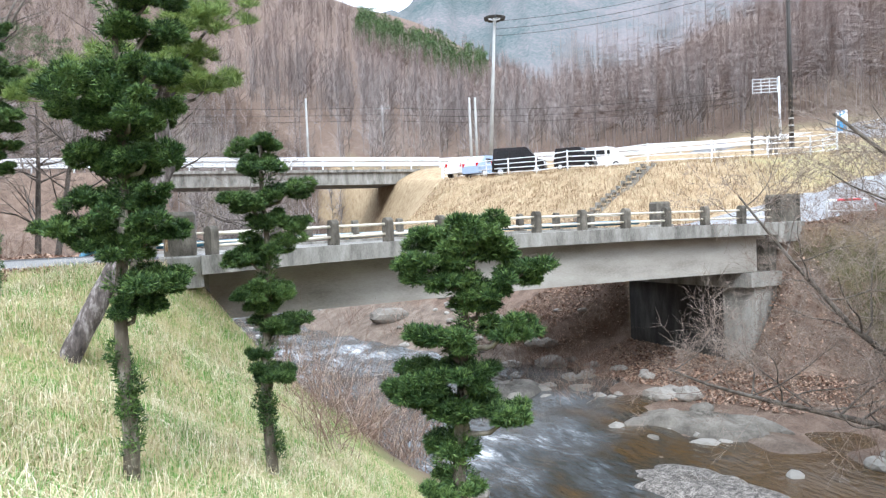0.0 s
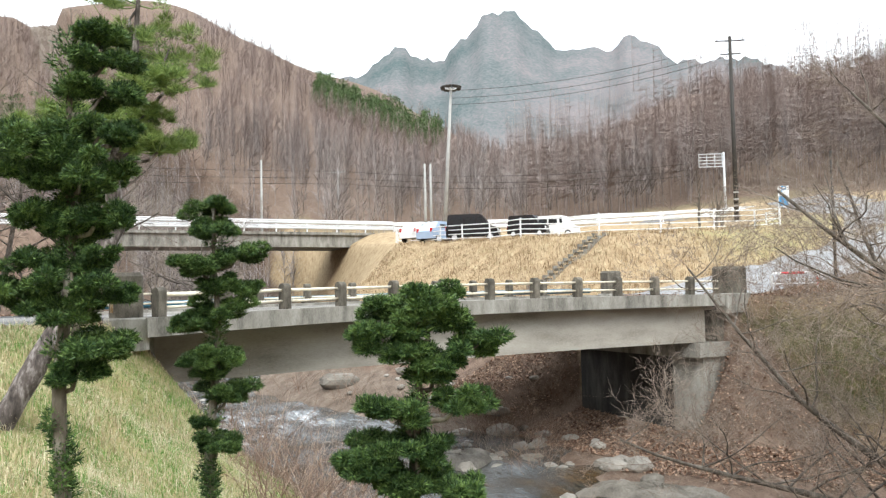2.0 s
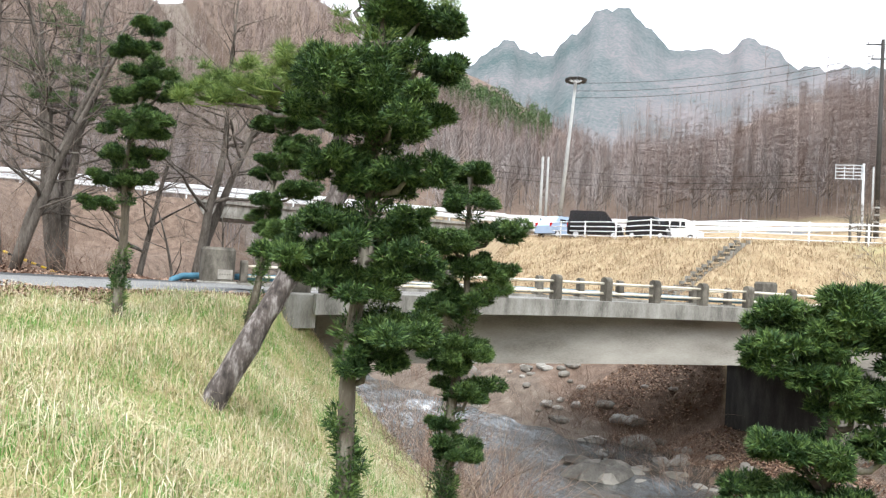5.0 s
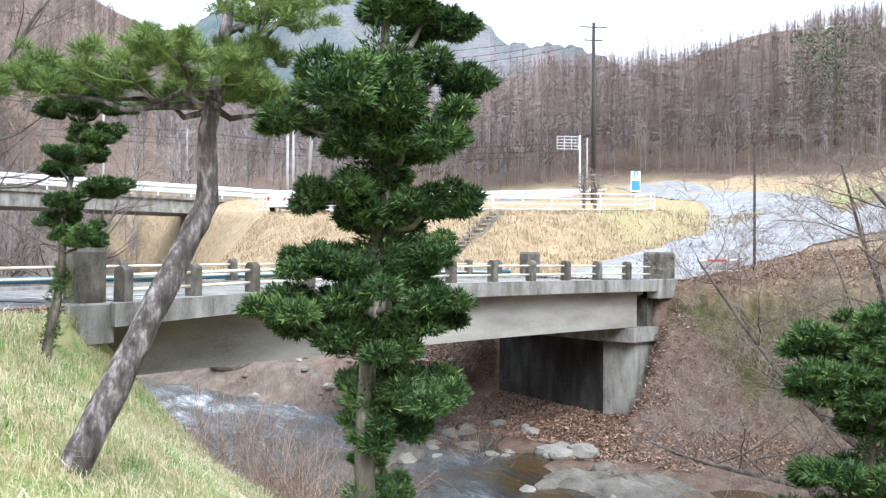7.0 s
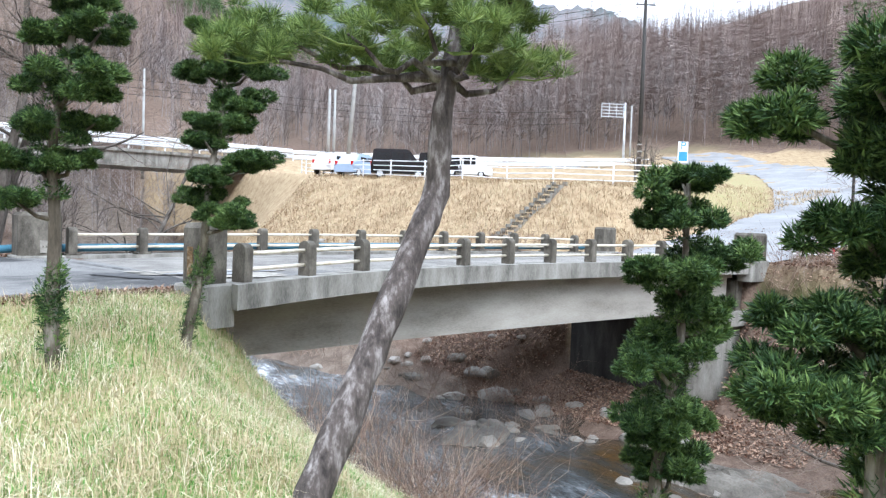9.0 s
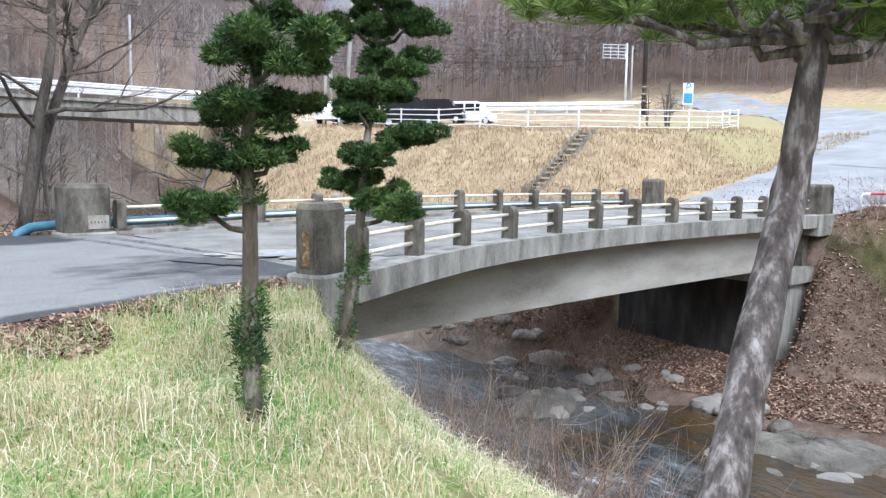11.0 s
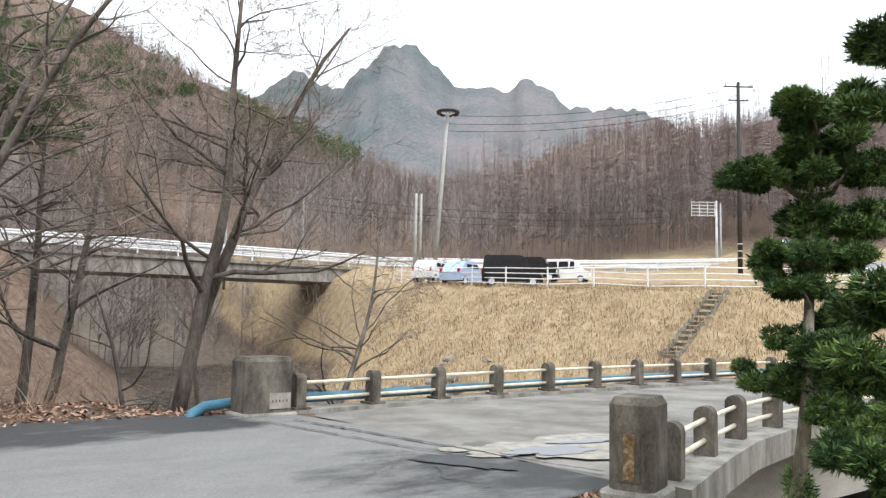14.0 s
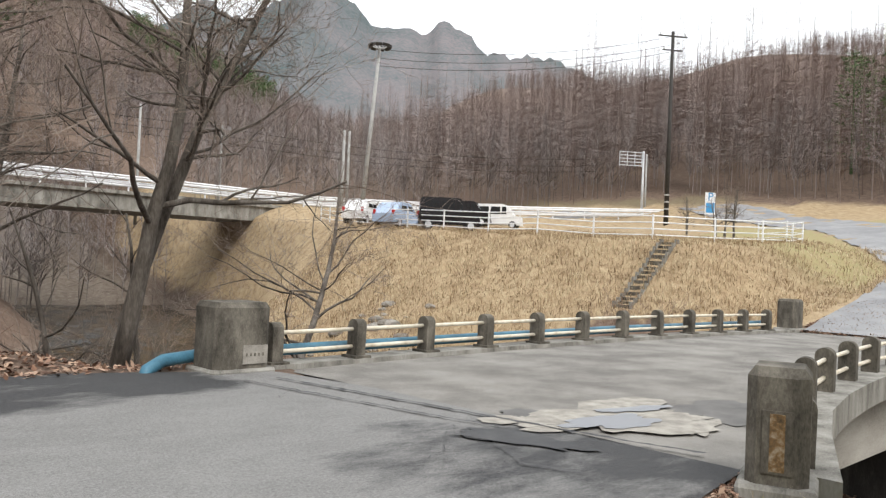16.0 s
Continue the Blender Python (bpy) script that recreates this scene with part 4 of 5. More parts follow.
def guard_rail(line, label, heights=(0.45, 0.62, 0.92), step=2.6):
    """White beams on posts along (x, y, z) points."""
    ob = tagged(new("guard_rail"), label, "guard rail", kind="structure")
    pts = [Vector(p) for p in line]
    for dz, w in zip(heights, (0.14, 0.06, 0.16)):
        m = Mesh()
        rows = []
        for p in pts:
            rows += [p + Vector((0, -0.05, dz - w)), p + Vector((0, -0.11, dz - w * 0.5)), p + Vector((0, -0.05, dz)), p + Vector((0, -0.11, dz + w * 0.5)), p + Vector((0, -0.05, dz + w)), p + Vector((0, 0.0, dz + w)), p + Vector((0, 0, dz - w))]
        m.add(rows, [(7 * i + k, 7 * i + (k + 1) % 7, 7 * i + 7 + (k + 1) % 7, 7 * i + 7 + k) for i in range(len(pts) - 1) for k in range(7)])
        part("beam", m, WHITE, ob)
    for a, b in zip(pts, pts[1:]):
        n = max(int((b - a).length / step), 1)
        for i in range(n):
            p = a.lerp(b, i / n)
            part("rail_post", Mesh().tube([p - Vector((0, 0, 0.3)), p + Vector((0, 0, heights[-1] + 0.12))], 0.06, 6), WHITE, ob)
    return ob


def on_ground(x, y, dz=0.0):
    return (x, y, ground_z(x, y) + dz)


guard_rail([(-34, 47.2, 5.35), (2, 47.2, 5.4), (29, 47.2, 5.4)], "long white corrugated guard rail along the main road")
guard_rail([(29, 47.0, 5.3), (35, 45.2, 5.45), (41, 43.0, 5.6), (47, 40.5, 5.8), (53, 38, 6.1), (60, 35.5, 6.5), (70, 33.8, 7.0), (84, 33.5, 7.8), (110, 36, 9)], "white guard rail curving along the main road")


def pipe_fence(line, label):
    """A white pipe fence with four rails, on the edge of the parking place."""
    ob = tagged(new("pipe_fence"), label, "fence", kind="structure")
    pts = [Vector(on_ground(x, y)) for x, y in line]
    for p in pts:
        part("fence_post", Mesh().tube([p - Vector((0, 0, 0.3)), p + Vector((0, 0, 1.15))], 0.045, 8), WHITE, ob)
    for a, b in zip(pts, pts[1:]):
        for dz in (0.25, 0.52, 0.80, 1.08):
            part("fence_rail", Mesh().tube([a + Vector((0, 0, dz)), b + Vector((0, 0, dz))], 0.028, 6), WHITE, ob)


pipe_fence([(26.0, 40.5), (24.9, 38), (24.2, 35), (23.8, 32), (23.6, 29), (23.5, 26), (23.5, 22.8), (23.6, 19.75), (24.1, 16.9), (24.5, 14.1), (27.4, 12.7), (30.3, 11.8), (33.2, 11.6), (36.0, 12.2), (38.4, 14.0), (40.2, 16.4)], "white pipe fence round the parking place")


def barrier(x, y, angle):
    ob = tagged(new("barrier"), "low pipe barrier with red and white bands", "barrier")
    ob.matrix_world = pose(*on_ground(x, y, 0.02), 0, 0, angle)
    part("bow", Mesh().tube([(-0.75, 0, 0), (-0.75, 0, 0.5), (-0.68, 0, 0.58), (0.68, 0, 0.58), (0.75, 0, 0.5), (0.75, 0, 0)], 0.035, 8), WHITE, ob, smooth=True)
    part("red_band", Mesh().tube([(-0.45, 0, 0.58), (0.3, 0, 0.58)], 0.037, 8), RED, ob, "red reflective band")
    part("red_band", Mesh().tube([(0.75, 0, 0.2), (0.75, 0, 0.45)], 0.037, 8), RED, ob, "red reflective band")
    part("crossbar", Mesh().tube([(-0.75, 0, 0.25), (0.75, 0, 0.25)], 0.025, 8), WHITE, ob)


barrier(19.1, -1.2, -24)


def chute(a, b):
    """A stepped concrete drain down the bank."""
    ob = tagged(new("drain_chute"), "stepped concrete drain chute down the dead-grass bank", "drain", kind="structure")
    n = 14
    for i in range(n):
        t = (i + 0.5) / n
        x, y = a[0] + (b[0] - a[0]) * t, a[1] + (b[1] - a[1]) * t
        z = ground_z(x, y)
        ang = math.degrees(math.atan2(b[1] - a[1], b[0] - a[0]))
        L = math.hypot(b[0] - a[0], b[1] - a[1]) / n
        for side in (-0.36, 0.28):
            part("side_wall", Mesh().box(-L * 0.55, side, -0.3, L * 0.55, side + 0.08, 0.16), CONCRETE, ob, m=pose(x, y, z, 0, 0, ang))
        part("step", Mesh().box(-L * 0.5, -0.28, -0.3, L * 0.5, 0.28, 0.03), CONCRETE_DARK, ob, m=pose(x, y, z, 0, 0, ang))


chute((23.4, 12.6), (18.4, 11.6))


# ---- poles and signs ----
def pole(x, y, z0, top, r, mat, label, arms=(), lean=(0, 0), name="utility_pole"):
    ob = tagged(new(name), label, "pole", "poles in the valley")
    ob.matrix_world = pose(x, y, z0)
    h = top - z0
    part("shaft", Mesh().tube([(0, 0, -0.5), (lean[0], lean[1], h)], [r, r * 0.65], 10), mat, ob, smooth=True)
    for hz, w in arms:
        part("crossarm", Mesh().box(-w, -0.05, h - hz - 0.05, w, 0.05, h - hz + 0.05), mat, ob, m=pose(lean[0], lean[1], 0, 0, 0, -35))
        for k in (-0.85, 0, 0.85):
            part("insulator", Mesh().tube([(k * w, 0, h - hz), (k * w, 0, h - hz + 0.3)], [0.06, 0.04], 6), POLE, ob, m=pose(lean[0], lean[1], 0, 0, 0, -35))
    return ob


lamp = pole(33.1, 45.1, 5.2, 18.5, 0.19, POLE, "tall pale lighting mast with a ring of floodlights", lean=(0.7, -0.6), name="lighting_mast")
for k in range(8):
    a = k * math.pi / 4
    part("floodlight", Mesh().box(-0.25, -0.18, -0.12, 0.25, 0.18, 0.14, 0.04), DARKPOLE, lamp, m=pose(0.7 + 0.75 * math.cos(a), -0.6 + 0.75 * math.sin(a), 13.35, 20, 0, math.degrees(a) + 90))
    part("lamp_arm", Mesh().tube([(0.7, -0.6, 13.1), (0.7 + 0.75 * math.cos(a), -0.6 + 0.75 * math.sin(a), 13.4)], 0.04, 5), GALV, lamp)
pole(31.4, 45.4, 5.2, 11.6, 0.15, POLE, "slim pale concrete pole by the road")
pole(32.2, 45.8, 5.2, 11.7, 0.14, POLE, "slim pale concrete pole by the road")
pole(19.2, 54.5, 4.0, 12.6, 0.13, POLE, "slim pale concrete pole by the road")
pole(29.0, 60, 4.0, 13.0, 0.13, POLE, "slim pale concrete pole by the road", arms=((0.3, 0.8),))
tp = pole(54.6, 30.8, 5.0, 22.2, 0.22, DARKPOLE, "tall dark brown utility pole with crossarms", arms=((0.4, 1.3), (1.6, 0.9)))
for k in range(3):
    part("pale_band", Mesh().tube([(0, 0, 2 + 0.6 * k), (0, 0, 2.12 + 0.6 * k)], 0.225, 10), POLE, tp)
pole(63, 38, 6.5, 13.3, 0.12, POLE, "slim pale concrete pole by the road")
pole(20.3, -1.78, 0.25, 4.6, 0.055, DARKPOLE, "thin dark steel pole beside the lane", name="steel_pole")
sg = pole(59.5, 36.2, 6.9, 13.0, 0.14, GALV, "grey post with a framed road sign seen from behind", name="road_sign")
for px in (-2.4, -1.65, -0.9, -0.2):
    part("sign_upright", Mesh().box(px, -0.06, 4.6, px + 0.07, 0.0, 6.0), GALV, sg, m=pose(0, 0, 0, 0, 0, -35))
for k in range(5):
    part("sign_rib", Mesh().box(-2.4, -0.14, 4.65 + 0.31 * k, -0.1, -0.061, 4.72 + 0.31 * k), GALV, sg, m=pose(0, 0, 0, 0, 0, -35))


def parking_sign(x, y):
    BLUE = material("sign blue", [(0.05, 0.25, 0.5), (0.07, 0.3, 0.58)], 3, 0.5, 0)
    ob = tagged(new("parking_sign"), "white parking board with a blue P on posts", "sign")
    ob.matrix_world = pose(*on_ground(x, y), 0, 0, -40)
    part("board", Mesh().box(-0.45, -0.04, 0.6, 0.45, 0.04, 2.5), WHITE, ob)
    part("blue_field", Mesh().box(-0.38, -0.052, 0.75, 0.38, -0.044, 1.6), BLUE, ob)
    txt = bpy.data.curves.new("letter", "FONT")
    txt.body, txt.size, txt.align_x, txt.extrude = "P", 1.0, "CENTER", 0.005
    t = new("letter", txt)
    t.parent = ob
    t.matrix_basis = pose(0, -0.05, 1.8, 90)
    txt.materials.append(BLUE)
    for px in (-0.35, 0.35):
        part("sign_post", Mesh().tube([(px, 0.06, -0.3), (px, 0.06, 2.5)], 0.04, 6), GALV, ob)


parking_sign(58.2, 28.7)


def wire(a, b, sag):
    m = Mesh()
    a, b = Vector(a), Vector(b)
    m.tube([a.lerp(b, k / 16) - Vector((0, 0, sag * 4 * (k / 16) * (1 - k / 16))) for k in range(17)], 0.022, 3)
    tagged(solid("overhead_wire", m, DARKPOLE), "thin dark overhead wire between poles", "wire", "overhead wires")


for dz in (0, 0.7, 1.3):
    wire((-40, 62, 13 - dz), (29.0, 60, 12.8 - dz), 0.8)
    wire((29.0, 60, 12.8 - dz), (63, 44, 13.2 - dz), 0.9)
    wire((33.8, 44.5, 18.3 - dz), (54.6, 30.8, 21.8 - dz), 0.9)

# ---- parked vehicles ----
GLASS = material("dark car glass", [(0.012, 0.014, 0.016), (0.02, 0.022, 0.025)], 2, 0.08, 0, spec=0.6)
TYRE = material("tyre rubber", [(0.012, 0.012, 0.012), (0.025, 0.025, 0.025)], 9, 0.8, 0.1)
TAIL = material("red lamp", [(0.4, 0.01, 0.01), (0.5, 0.02, 0.02)], 5, 0.2, 0)


def side_shell(profile, w0, w1):
    """A body from a side outline, slightly narrower at the top."""
    m = Mesh()
    n = len(profile)
    top = max(z for _, z in profile)
    half = lambda z: w0 + (w1 - w0) * max(0, (z - 0.8) / (top - 0.8))
    m.add([(x, -half(z), z) for x, z in profile] + [(x, half(z), z) for x, z in profile], [tuple(range(n)), tuple(range(2 * n - 1, n - 1, -1))] + [(i, n + i, n + (i + 1) % n, (i + 1) % n) for i in range(n)])
    return m


def vehicle(x, y, angle, paint, label, kind="van", category="car"):
    ob = tagged(new(category), label, category, "vehicles in the parking place")
    ob.matrix_world = pose(*on_ground(x, y, 0.02), 0, 0, angle)
    L, H = 3.4, (1.8 if kind == "van" else 1.5)
    lo = [(-1.7, 0.3), (-1.72, 0.85), (-1.66, 1.02), (1.2, 1.0), (1.66, 0.9), (1.72, 0.55), (1.7, 0.3)] if kind == "van" else [(-1.75, 0.3), (-1.78, 0.8), (-1.6, 0.95), (0.9, 0.92), (1.7, 0.75), (1.8, 0.5), (1.78, 0.3)]
    hi = [(-1.66, 1.02), (-1.58, H - 0.06), (-1.45, H), (0.45, H), (0.62, H - 0.05), (1.22, 1.0)] if kind == "van" else [(-1.55, 0.94), (-1.0, H - 0.06), (-0.8, H), (0.1, H), (0.25, H - 0.05), (0.95, 0.92)]
    part("body", side_shell(lo, 0.74, 0.72), paint, ob)
    part("cabin", side_shell(hi, 0.74, 0.66), paint, ob)
    spans = ((-1.4, -0.55), (-0.48, 0.3), (0.36, 0.75)) if kind == "van" else ((-0.95, -0.25), (-0.2, 0.45))
    for sgn in (-1, 1):
        for a, b in spans:
            y0, y1 = sgn * 0.735, sgn * 0.69
            m = Mesh()
            m.add([(a, y0 + sgn * 0.012, 1.06), (b, y0 + sgn * 0.012, 1.06), (b - 0.05, y1 + sgn * 0.012, H - 0.2), (a + 0.05, y1 + sgn * 0.012, H - 0.2), (a, y0 - sgn * 0.02, 1.06), (b, y0 - sgn * 0.02, 1.06), (b - 0.05, y1 - sgn * 0.02, H - 0.2), (a + 0.05, y1 - sgn * 0.02, H - 0.2)], [(0, 1, 2, 3), (7, 6, 5, 4), (0, 4, 5, 1), (2, 6, 7, 3)])
            part("side_window", m, GLASS, ob, "dark side window")
        for wx in (-1.15, 1.2):
            wh = part("wheel", Mesh().tube([(wx, sgn * 0.56, 0.28), (wx, sgn * 0.745, 0.28)], 0.28, 18), TYRE, ob, "black tyre on a silver rim")
            part("rim", Mesh().tube([(wx, sgn * 0.74, 0.28), (wx, sgn * 0.755, 0.28)], 0.18, 14), GALV, wh)
        part("headlight", Mesh().box(1.62, sgn * 0.62 - 0.09, 0.62, 1.735, sgn * 0.62 + 0.09, 0.82, 0.02), WHITE, ob, "clear headlight")
        part("tail_lamp", Mesh().box(-1.745 if kind == "van" else -1.8, sgn * 0.62 - 0.06, 0.75, -1.66, sgn * 0.62 + 0.06, 1.0), TAIL, ob, "red tail lamp")
    part("bumper", Mesh().box(1.6, -0.7, 0.25, 1.78, 0.7, 0.45, 0.03), paint, ob)
    return ob


CARBLACK = material("black car paint", [(0.008, 0.008, 0.01), (0.014, 0.014, 0.017)], 2, 0.18, 0, spec=0.6)
CARBLUE = material("pale blue car paint", [(0.34, 0.44, 0.60), (0.40, 0.50, 0.66)], 2, 0.25, 0, spec=0.5)
CARWHITE = material("white car paint", [(0.7, 0.7, 0.7), (0.78, 0.78, 0.78)], 2, 0.3, 0)
vehicle(25.2, 27.4, -40, CARBLACK, "black boxy minivan parked behind the white fence")
vehicle(25.0, 31.4, 20, CARBLUE, "pale blue hatchback parked behind the white fence", "hatch")
vehicle(25.4, 35.2, 30, CARWHITE, "white hatchback parked behind the white fence", "hatch")
vehicle(36.4, 36.6, -60, CARBLACK, "black minivan parked beside a white van")
vehicle(38.2, 35.2, -60, CARWHITE, "small white van with a dark window band", category="van")

# ---- pipe along the far railing ----
pp = tagged(new("water_pipe"), "blue-sleeved water pipe along the foot of the far railing", "pipe")
part("run", Mesh().tube([(-0.4, 5.56, 0.30), (4, 5.56, 0.34), (9, 5.56, 0.37), (16.6, 5.56, 0.34)], 0.085, 10), PIPE_BLUE, pp, smooth=True)
part("elbow", Mesh().tube([(-1.95, 5.35, -0.05), (-1.85, 5.4, 0.16), (-1.62, 5.46, 0.26), (-1.0, 5.58, 0.30), (-0.3, 5.56, 0.30)], 0.085, 10), PIPE_BLUE, pp, "bright blue pipe elbow", smooth=True)

# ---- far mountain ----
def mountain():
    az = np.arange(-30, 110, 0.4)
    v = np.linspace(0, 1, 26)
    A, V = np.meshgrid(az, v)
    ridge = 15.0 + 4.4 * np.exp(-(np.abs(A - 34.2) / 3.9) ** 2) + 2.0 * np.exp(-((A - 26.6) / 1.9) ** 2) + 1.1 * np.exp(-((A - 40.2) / 1.3) ** 2) + 2.1 * np.exp(-((A - 43.5) / 2.0) ** 2) - 3 * smooth01((20 - A) / 10) - 3 * smooth01((A - 50) / 8)
    ridge = ridge + 0.16 * np.sin(A * 3.1) + 0.10 * np.sin(A * 7.7) + 0.06 * np.sin(A * 13.1)
    D = 480 + 420 * V
    Z = np.tan(np.radians(ridge)) * 900 * V ** 0.9 + 6 * V * (1 - V) * 4 * np.sin(A * 0.8 + 2 * np.sin(V * 3)) - 5
    X, Y = -1.8 + D * np.sin(np.radians(A)), -17.2 + D * np.cos(np.radians(A))
    i = np.arange(A.size).reshape(A.shape)
    f = np.stack([i[:-1, :-1], i[:-1, 1:], i[1:, 1:], i[1:, :-1]], -1).reshape(-1, 4)
    d = bpy.data.meshes.new("mountain")
    d.from_pydata(np.stack([X, Y, Z], -1).reshape(-1, 3).tolist(), [], f.tolist())
    # blue-grey tones put the haze of distance into the slope's colour
    d.materials.append(material("wooded slope with painted haze", [(0.075, 0.105, 0.105), (0.135, 0.145, 0.15), (0.20, 0.18, 0.185)], 0.007, 1.0, 0, 0.3, fine_mix=0.7, spec=0))
    d.polygons.foreach_set("use_smooth", [True] * len(d.polygons))
    return tagged(new("mountain", d), "wooded mountain ridge with pointed tops, blue-grey haze painted in", "mountain", kind="structure")


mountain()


# ---- woods on the slopes ----
def woods(name, count, seed, az, dist, height, mat, label, twigs=34, lean=0.35, thick=1.0):
    """Many leafless trees: a thin trunk and slender upswept branches each."""
    rng = np.random.default_rng(seed)
    m = Mesh()
    a = np.radians(rng.uniform(az[0], az[1], count))
    d = dist[0] + (dist[1] - dist[0]) * rng.uniform(0, 1, count) ** 0.8
    px, py = -1.8 + d * np.sin(a), -17.2 + d * np.cos(a)
    yh = np.interp(px, (-60, 26, 40, 52, 62, 80, 140), (48, 49, 46, 41, 38, 36, 36)) + 7.5
    ok = (py > yh) | (px > 72)
    px, py = px[ok], py[ok]
    pz = land(px, py)[0]
    for x, y, z in zip(px, py, pz):
        h = rng.uniform(*height)
        w = (0.03 + 0.03 * rng.random()) * thick
        tip = np.array((x + rng.normal() * 0.4, y + rng.normal() * 0.4, z + h))
        base = np.array((x, y, z - 0.5))
        k = len(m.v)
        for t, r in ((0, w), (1, 0.015)):
            c = base + (tip - base) * t
            m.v.extend([(c[0] + r, c[1], c[2]), (c[0] - r * 0.5, c[1] + r * 0.87, c[2]), (c[0] - r * 0.5, c[1] - r * 0.87, c[2])])
        m.f.extend([(k, k + 1, k + 4, k + 3), (k + 1, k + 2, k + 5, k + 4), (k + 2, k, k + 3, k + 5)])
        t = rng.uniform(0.25, 1.0, twigs)
        q = base + (tip - base) * t[:, None]
        th = rng.uniform(0, 2 * math.pi, twigs)
        ln = h * (0.07 + 0.25 * (1 - t)) * rng.uniform(0.5, 1.4, twigs)
        e = q + np.stack([np.cos(th) * ln, np.sin(th) * ln, ln * lean * rng.uniform(0.4, 2.2, twigs)], -1)
        s = 0.026 * thick * (1.3 - t)
        k = len(m.v)
        m.v.extend(np.stack([q - np.stack([np.sin(th) * s, -np.cos(th) * s, 0 * s], -1), q + np.stack([np.sin(th) * s, -np.cos(th) * s, s], -1), e], 1).reshape(-1, 3).tolist())
        m.f.extend((k + 3 * np.arange(twigs)[:, None] + np.arange(3)).tolist())
    return tagged(solid(name, m, mat), label, "woods", kind="stuff")


WOOD_A = material("grey-brown woods", [(0.13, 0.112, 0.104), (0.225, 0.195, 0.185), (0.34, 0.305, 0.295)], 0.05, 0.95, 0, 1.5, vary=0.5)
WOOD_B = material("rust-brown larches", [(0.165, 0.122, 0.106), (0.25, 0.195, 0.172), (0.35, 0.29, 0.27)], 0.05, 0.95, 0, 1.5, vary=0.5)
woods("valley_woods", 2600, 31, (-25, 95), (60, 150), (6, 11), WOOD_A, "leafless grey-brown woods behind the road", 115, 0.6, 0.8)
woods("larch_woods", 1300, 32, (34, 95), (72, 190), (10, 17), WOOD_B, "tall leafless larches on the hillside", 115, 0.1, 0.9)
woods("hill_woods", 4200, 33, (-25, 95), (120, 330), (7, 11), WOOD_B, "leafless rust-brown woods on the hills", 105, 0.7, 1.2)
woods("tall_larches", 70, 36, (43, 70), (88, 125), (17, 24), WOOD_B, "tall single larches standing above the woods", 230, 0.14, 0.75)
woods("streamside_woods", 140, 34, (-22, 14), (36, 62), (6, 9), WOOD_A, "leafless thicket on the upper bank", 60)


def evergreens(name, count, seed, az, dist, height, label):
    rng = np.random.default_rng(seed)
    m = Mesh()
    for k in range(count):
        a, d, h = math.radians(rng.uniform(*az)), rng.uniform(*dist), rng.uniform(*height)
        x, y = -1.8 + d * math.sin(a), -17.2 + d * math.cos(a)
        z = ground_z(x, y)
        m.tube([(x, y, z - 1), (x, y, z + h)], [0.18, 0.03], 4, False)
        for j in range(7):
            t = 0.2 + 0.8 * j / 7
            r = h * 0.24 * (1.15 - t) + 0.5
            leaf_cloud(m, (x + rng.normal() * 0.4, y + rng.normal() * 0.4, z + h * t), r, r, r * 0.6, 70, 0.35, rng)
    return tagged(solid(name, m, PINE_DARK), label, "woods", kind="stuff")


evergreens("pine_stand", 110, 41, (20.5, 29.5), (235, 290), (8, 12), "dark green pines on the hill shoulder")
evergreens("pine_stand", 30, 42, (64, 78), (105, 150), (11, 16), "green pines above the larches")

# ---- grass, leaves, stones, brush ----
def blades(name, count, seed, xr, yr, want, length, width, mat, label, droop=0.5, keep=None):
    rng = np.random.default_rng(seed)
    x, y = rng.uniform(*xr, count), rng.uniform(*yr, count)
    z, c = land(x, y)
    ok = c[:, want] > 0.35 + 0.3 * rng.random(count)
    if keep is not None:
        ok &= keep(x, y, z)
    x, y, z = x[ok], y[ok], z[ok]
    n = len(x)
    patch = 0.6 + 0.7 * (0.5 + 0.5 * np.sin(x * 1.7 + 2 * np.sin(y * 1.1)) * np.sin(y * 1.3 + x))
    L = length * rng.uniform(0.4, 1.3, n) * patch
    th = rng.uniform(0, 2 * math.pi, n)
    d = np.stack([np.cos(th), np.sin(th), 0 * th], -1)
    s = np.stack([-np.sin(th), np.cos(th), 0 * th], -1) * (width * rng.uniform(0.6, 1.3, n))[:, None]
    p = np.stack([x, y, z - 0.01], -1)
    lean = rng.uniform(0.1, 1.0, n)[:, None] * droop
    up = np.array((0, 0, 1.0))
    mid = p + (up * (1 - 0.5 * lean) + d * lean * 0.7) * L[:, None] * 0.55
    tip = mid + (up * (0.55 - lean) + d * (0.4 + lean)) * L[:, None] * 0.45
    v = np.stack([p - s, p + s, mid + s * 0.7, mid - s * 0.7, tip], 1).reshape(-1, 3)
    k = 5 * np.arange(n)[:, None]
    m = Mesh()
    m.v = v.tolist()
    m.f = (k + np.array([0, 1, 2, 3])).tolist() + (k + np.array([3, 2, 4])).tolist()
    return tagged(solid(name, m, mat), label, "grass", kind="stuff")


off_road = lambda x, y, z: x > np.interp(y, LANE_Y, LANE_X) + 0.15
blades("lawn_grass", 270000, 51, (-8.2, 2.2), (-17, -1.5), 0, 0.16, 0.0035, GRASS, "tufted lawn of green and straw-coloured grass", 0.9, off_road)
blades("bank_grass", 85000, 52, (9, 38), (6, 34), 1, 0.42, 0.012, DRY, "matted dead grass on the bank", 1.0)
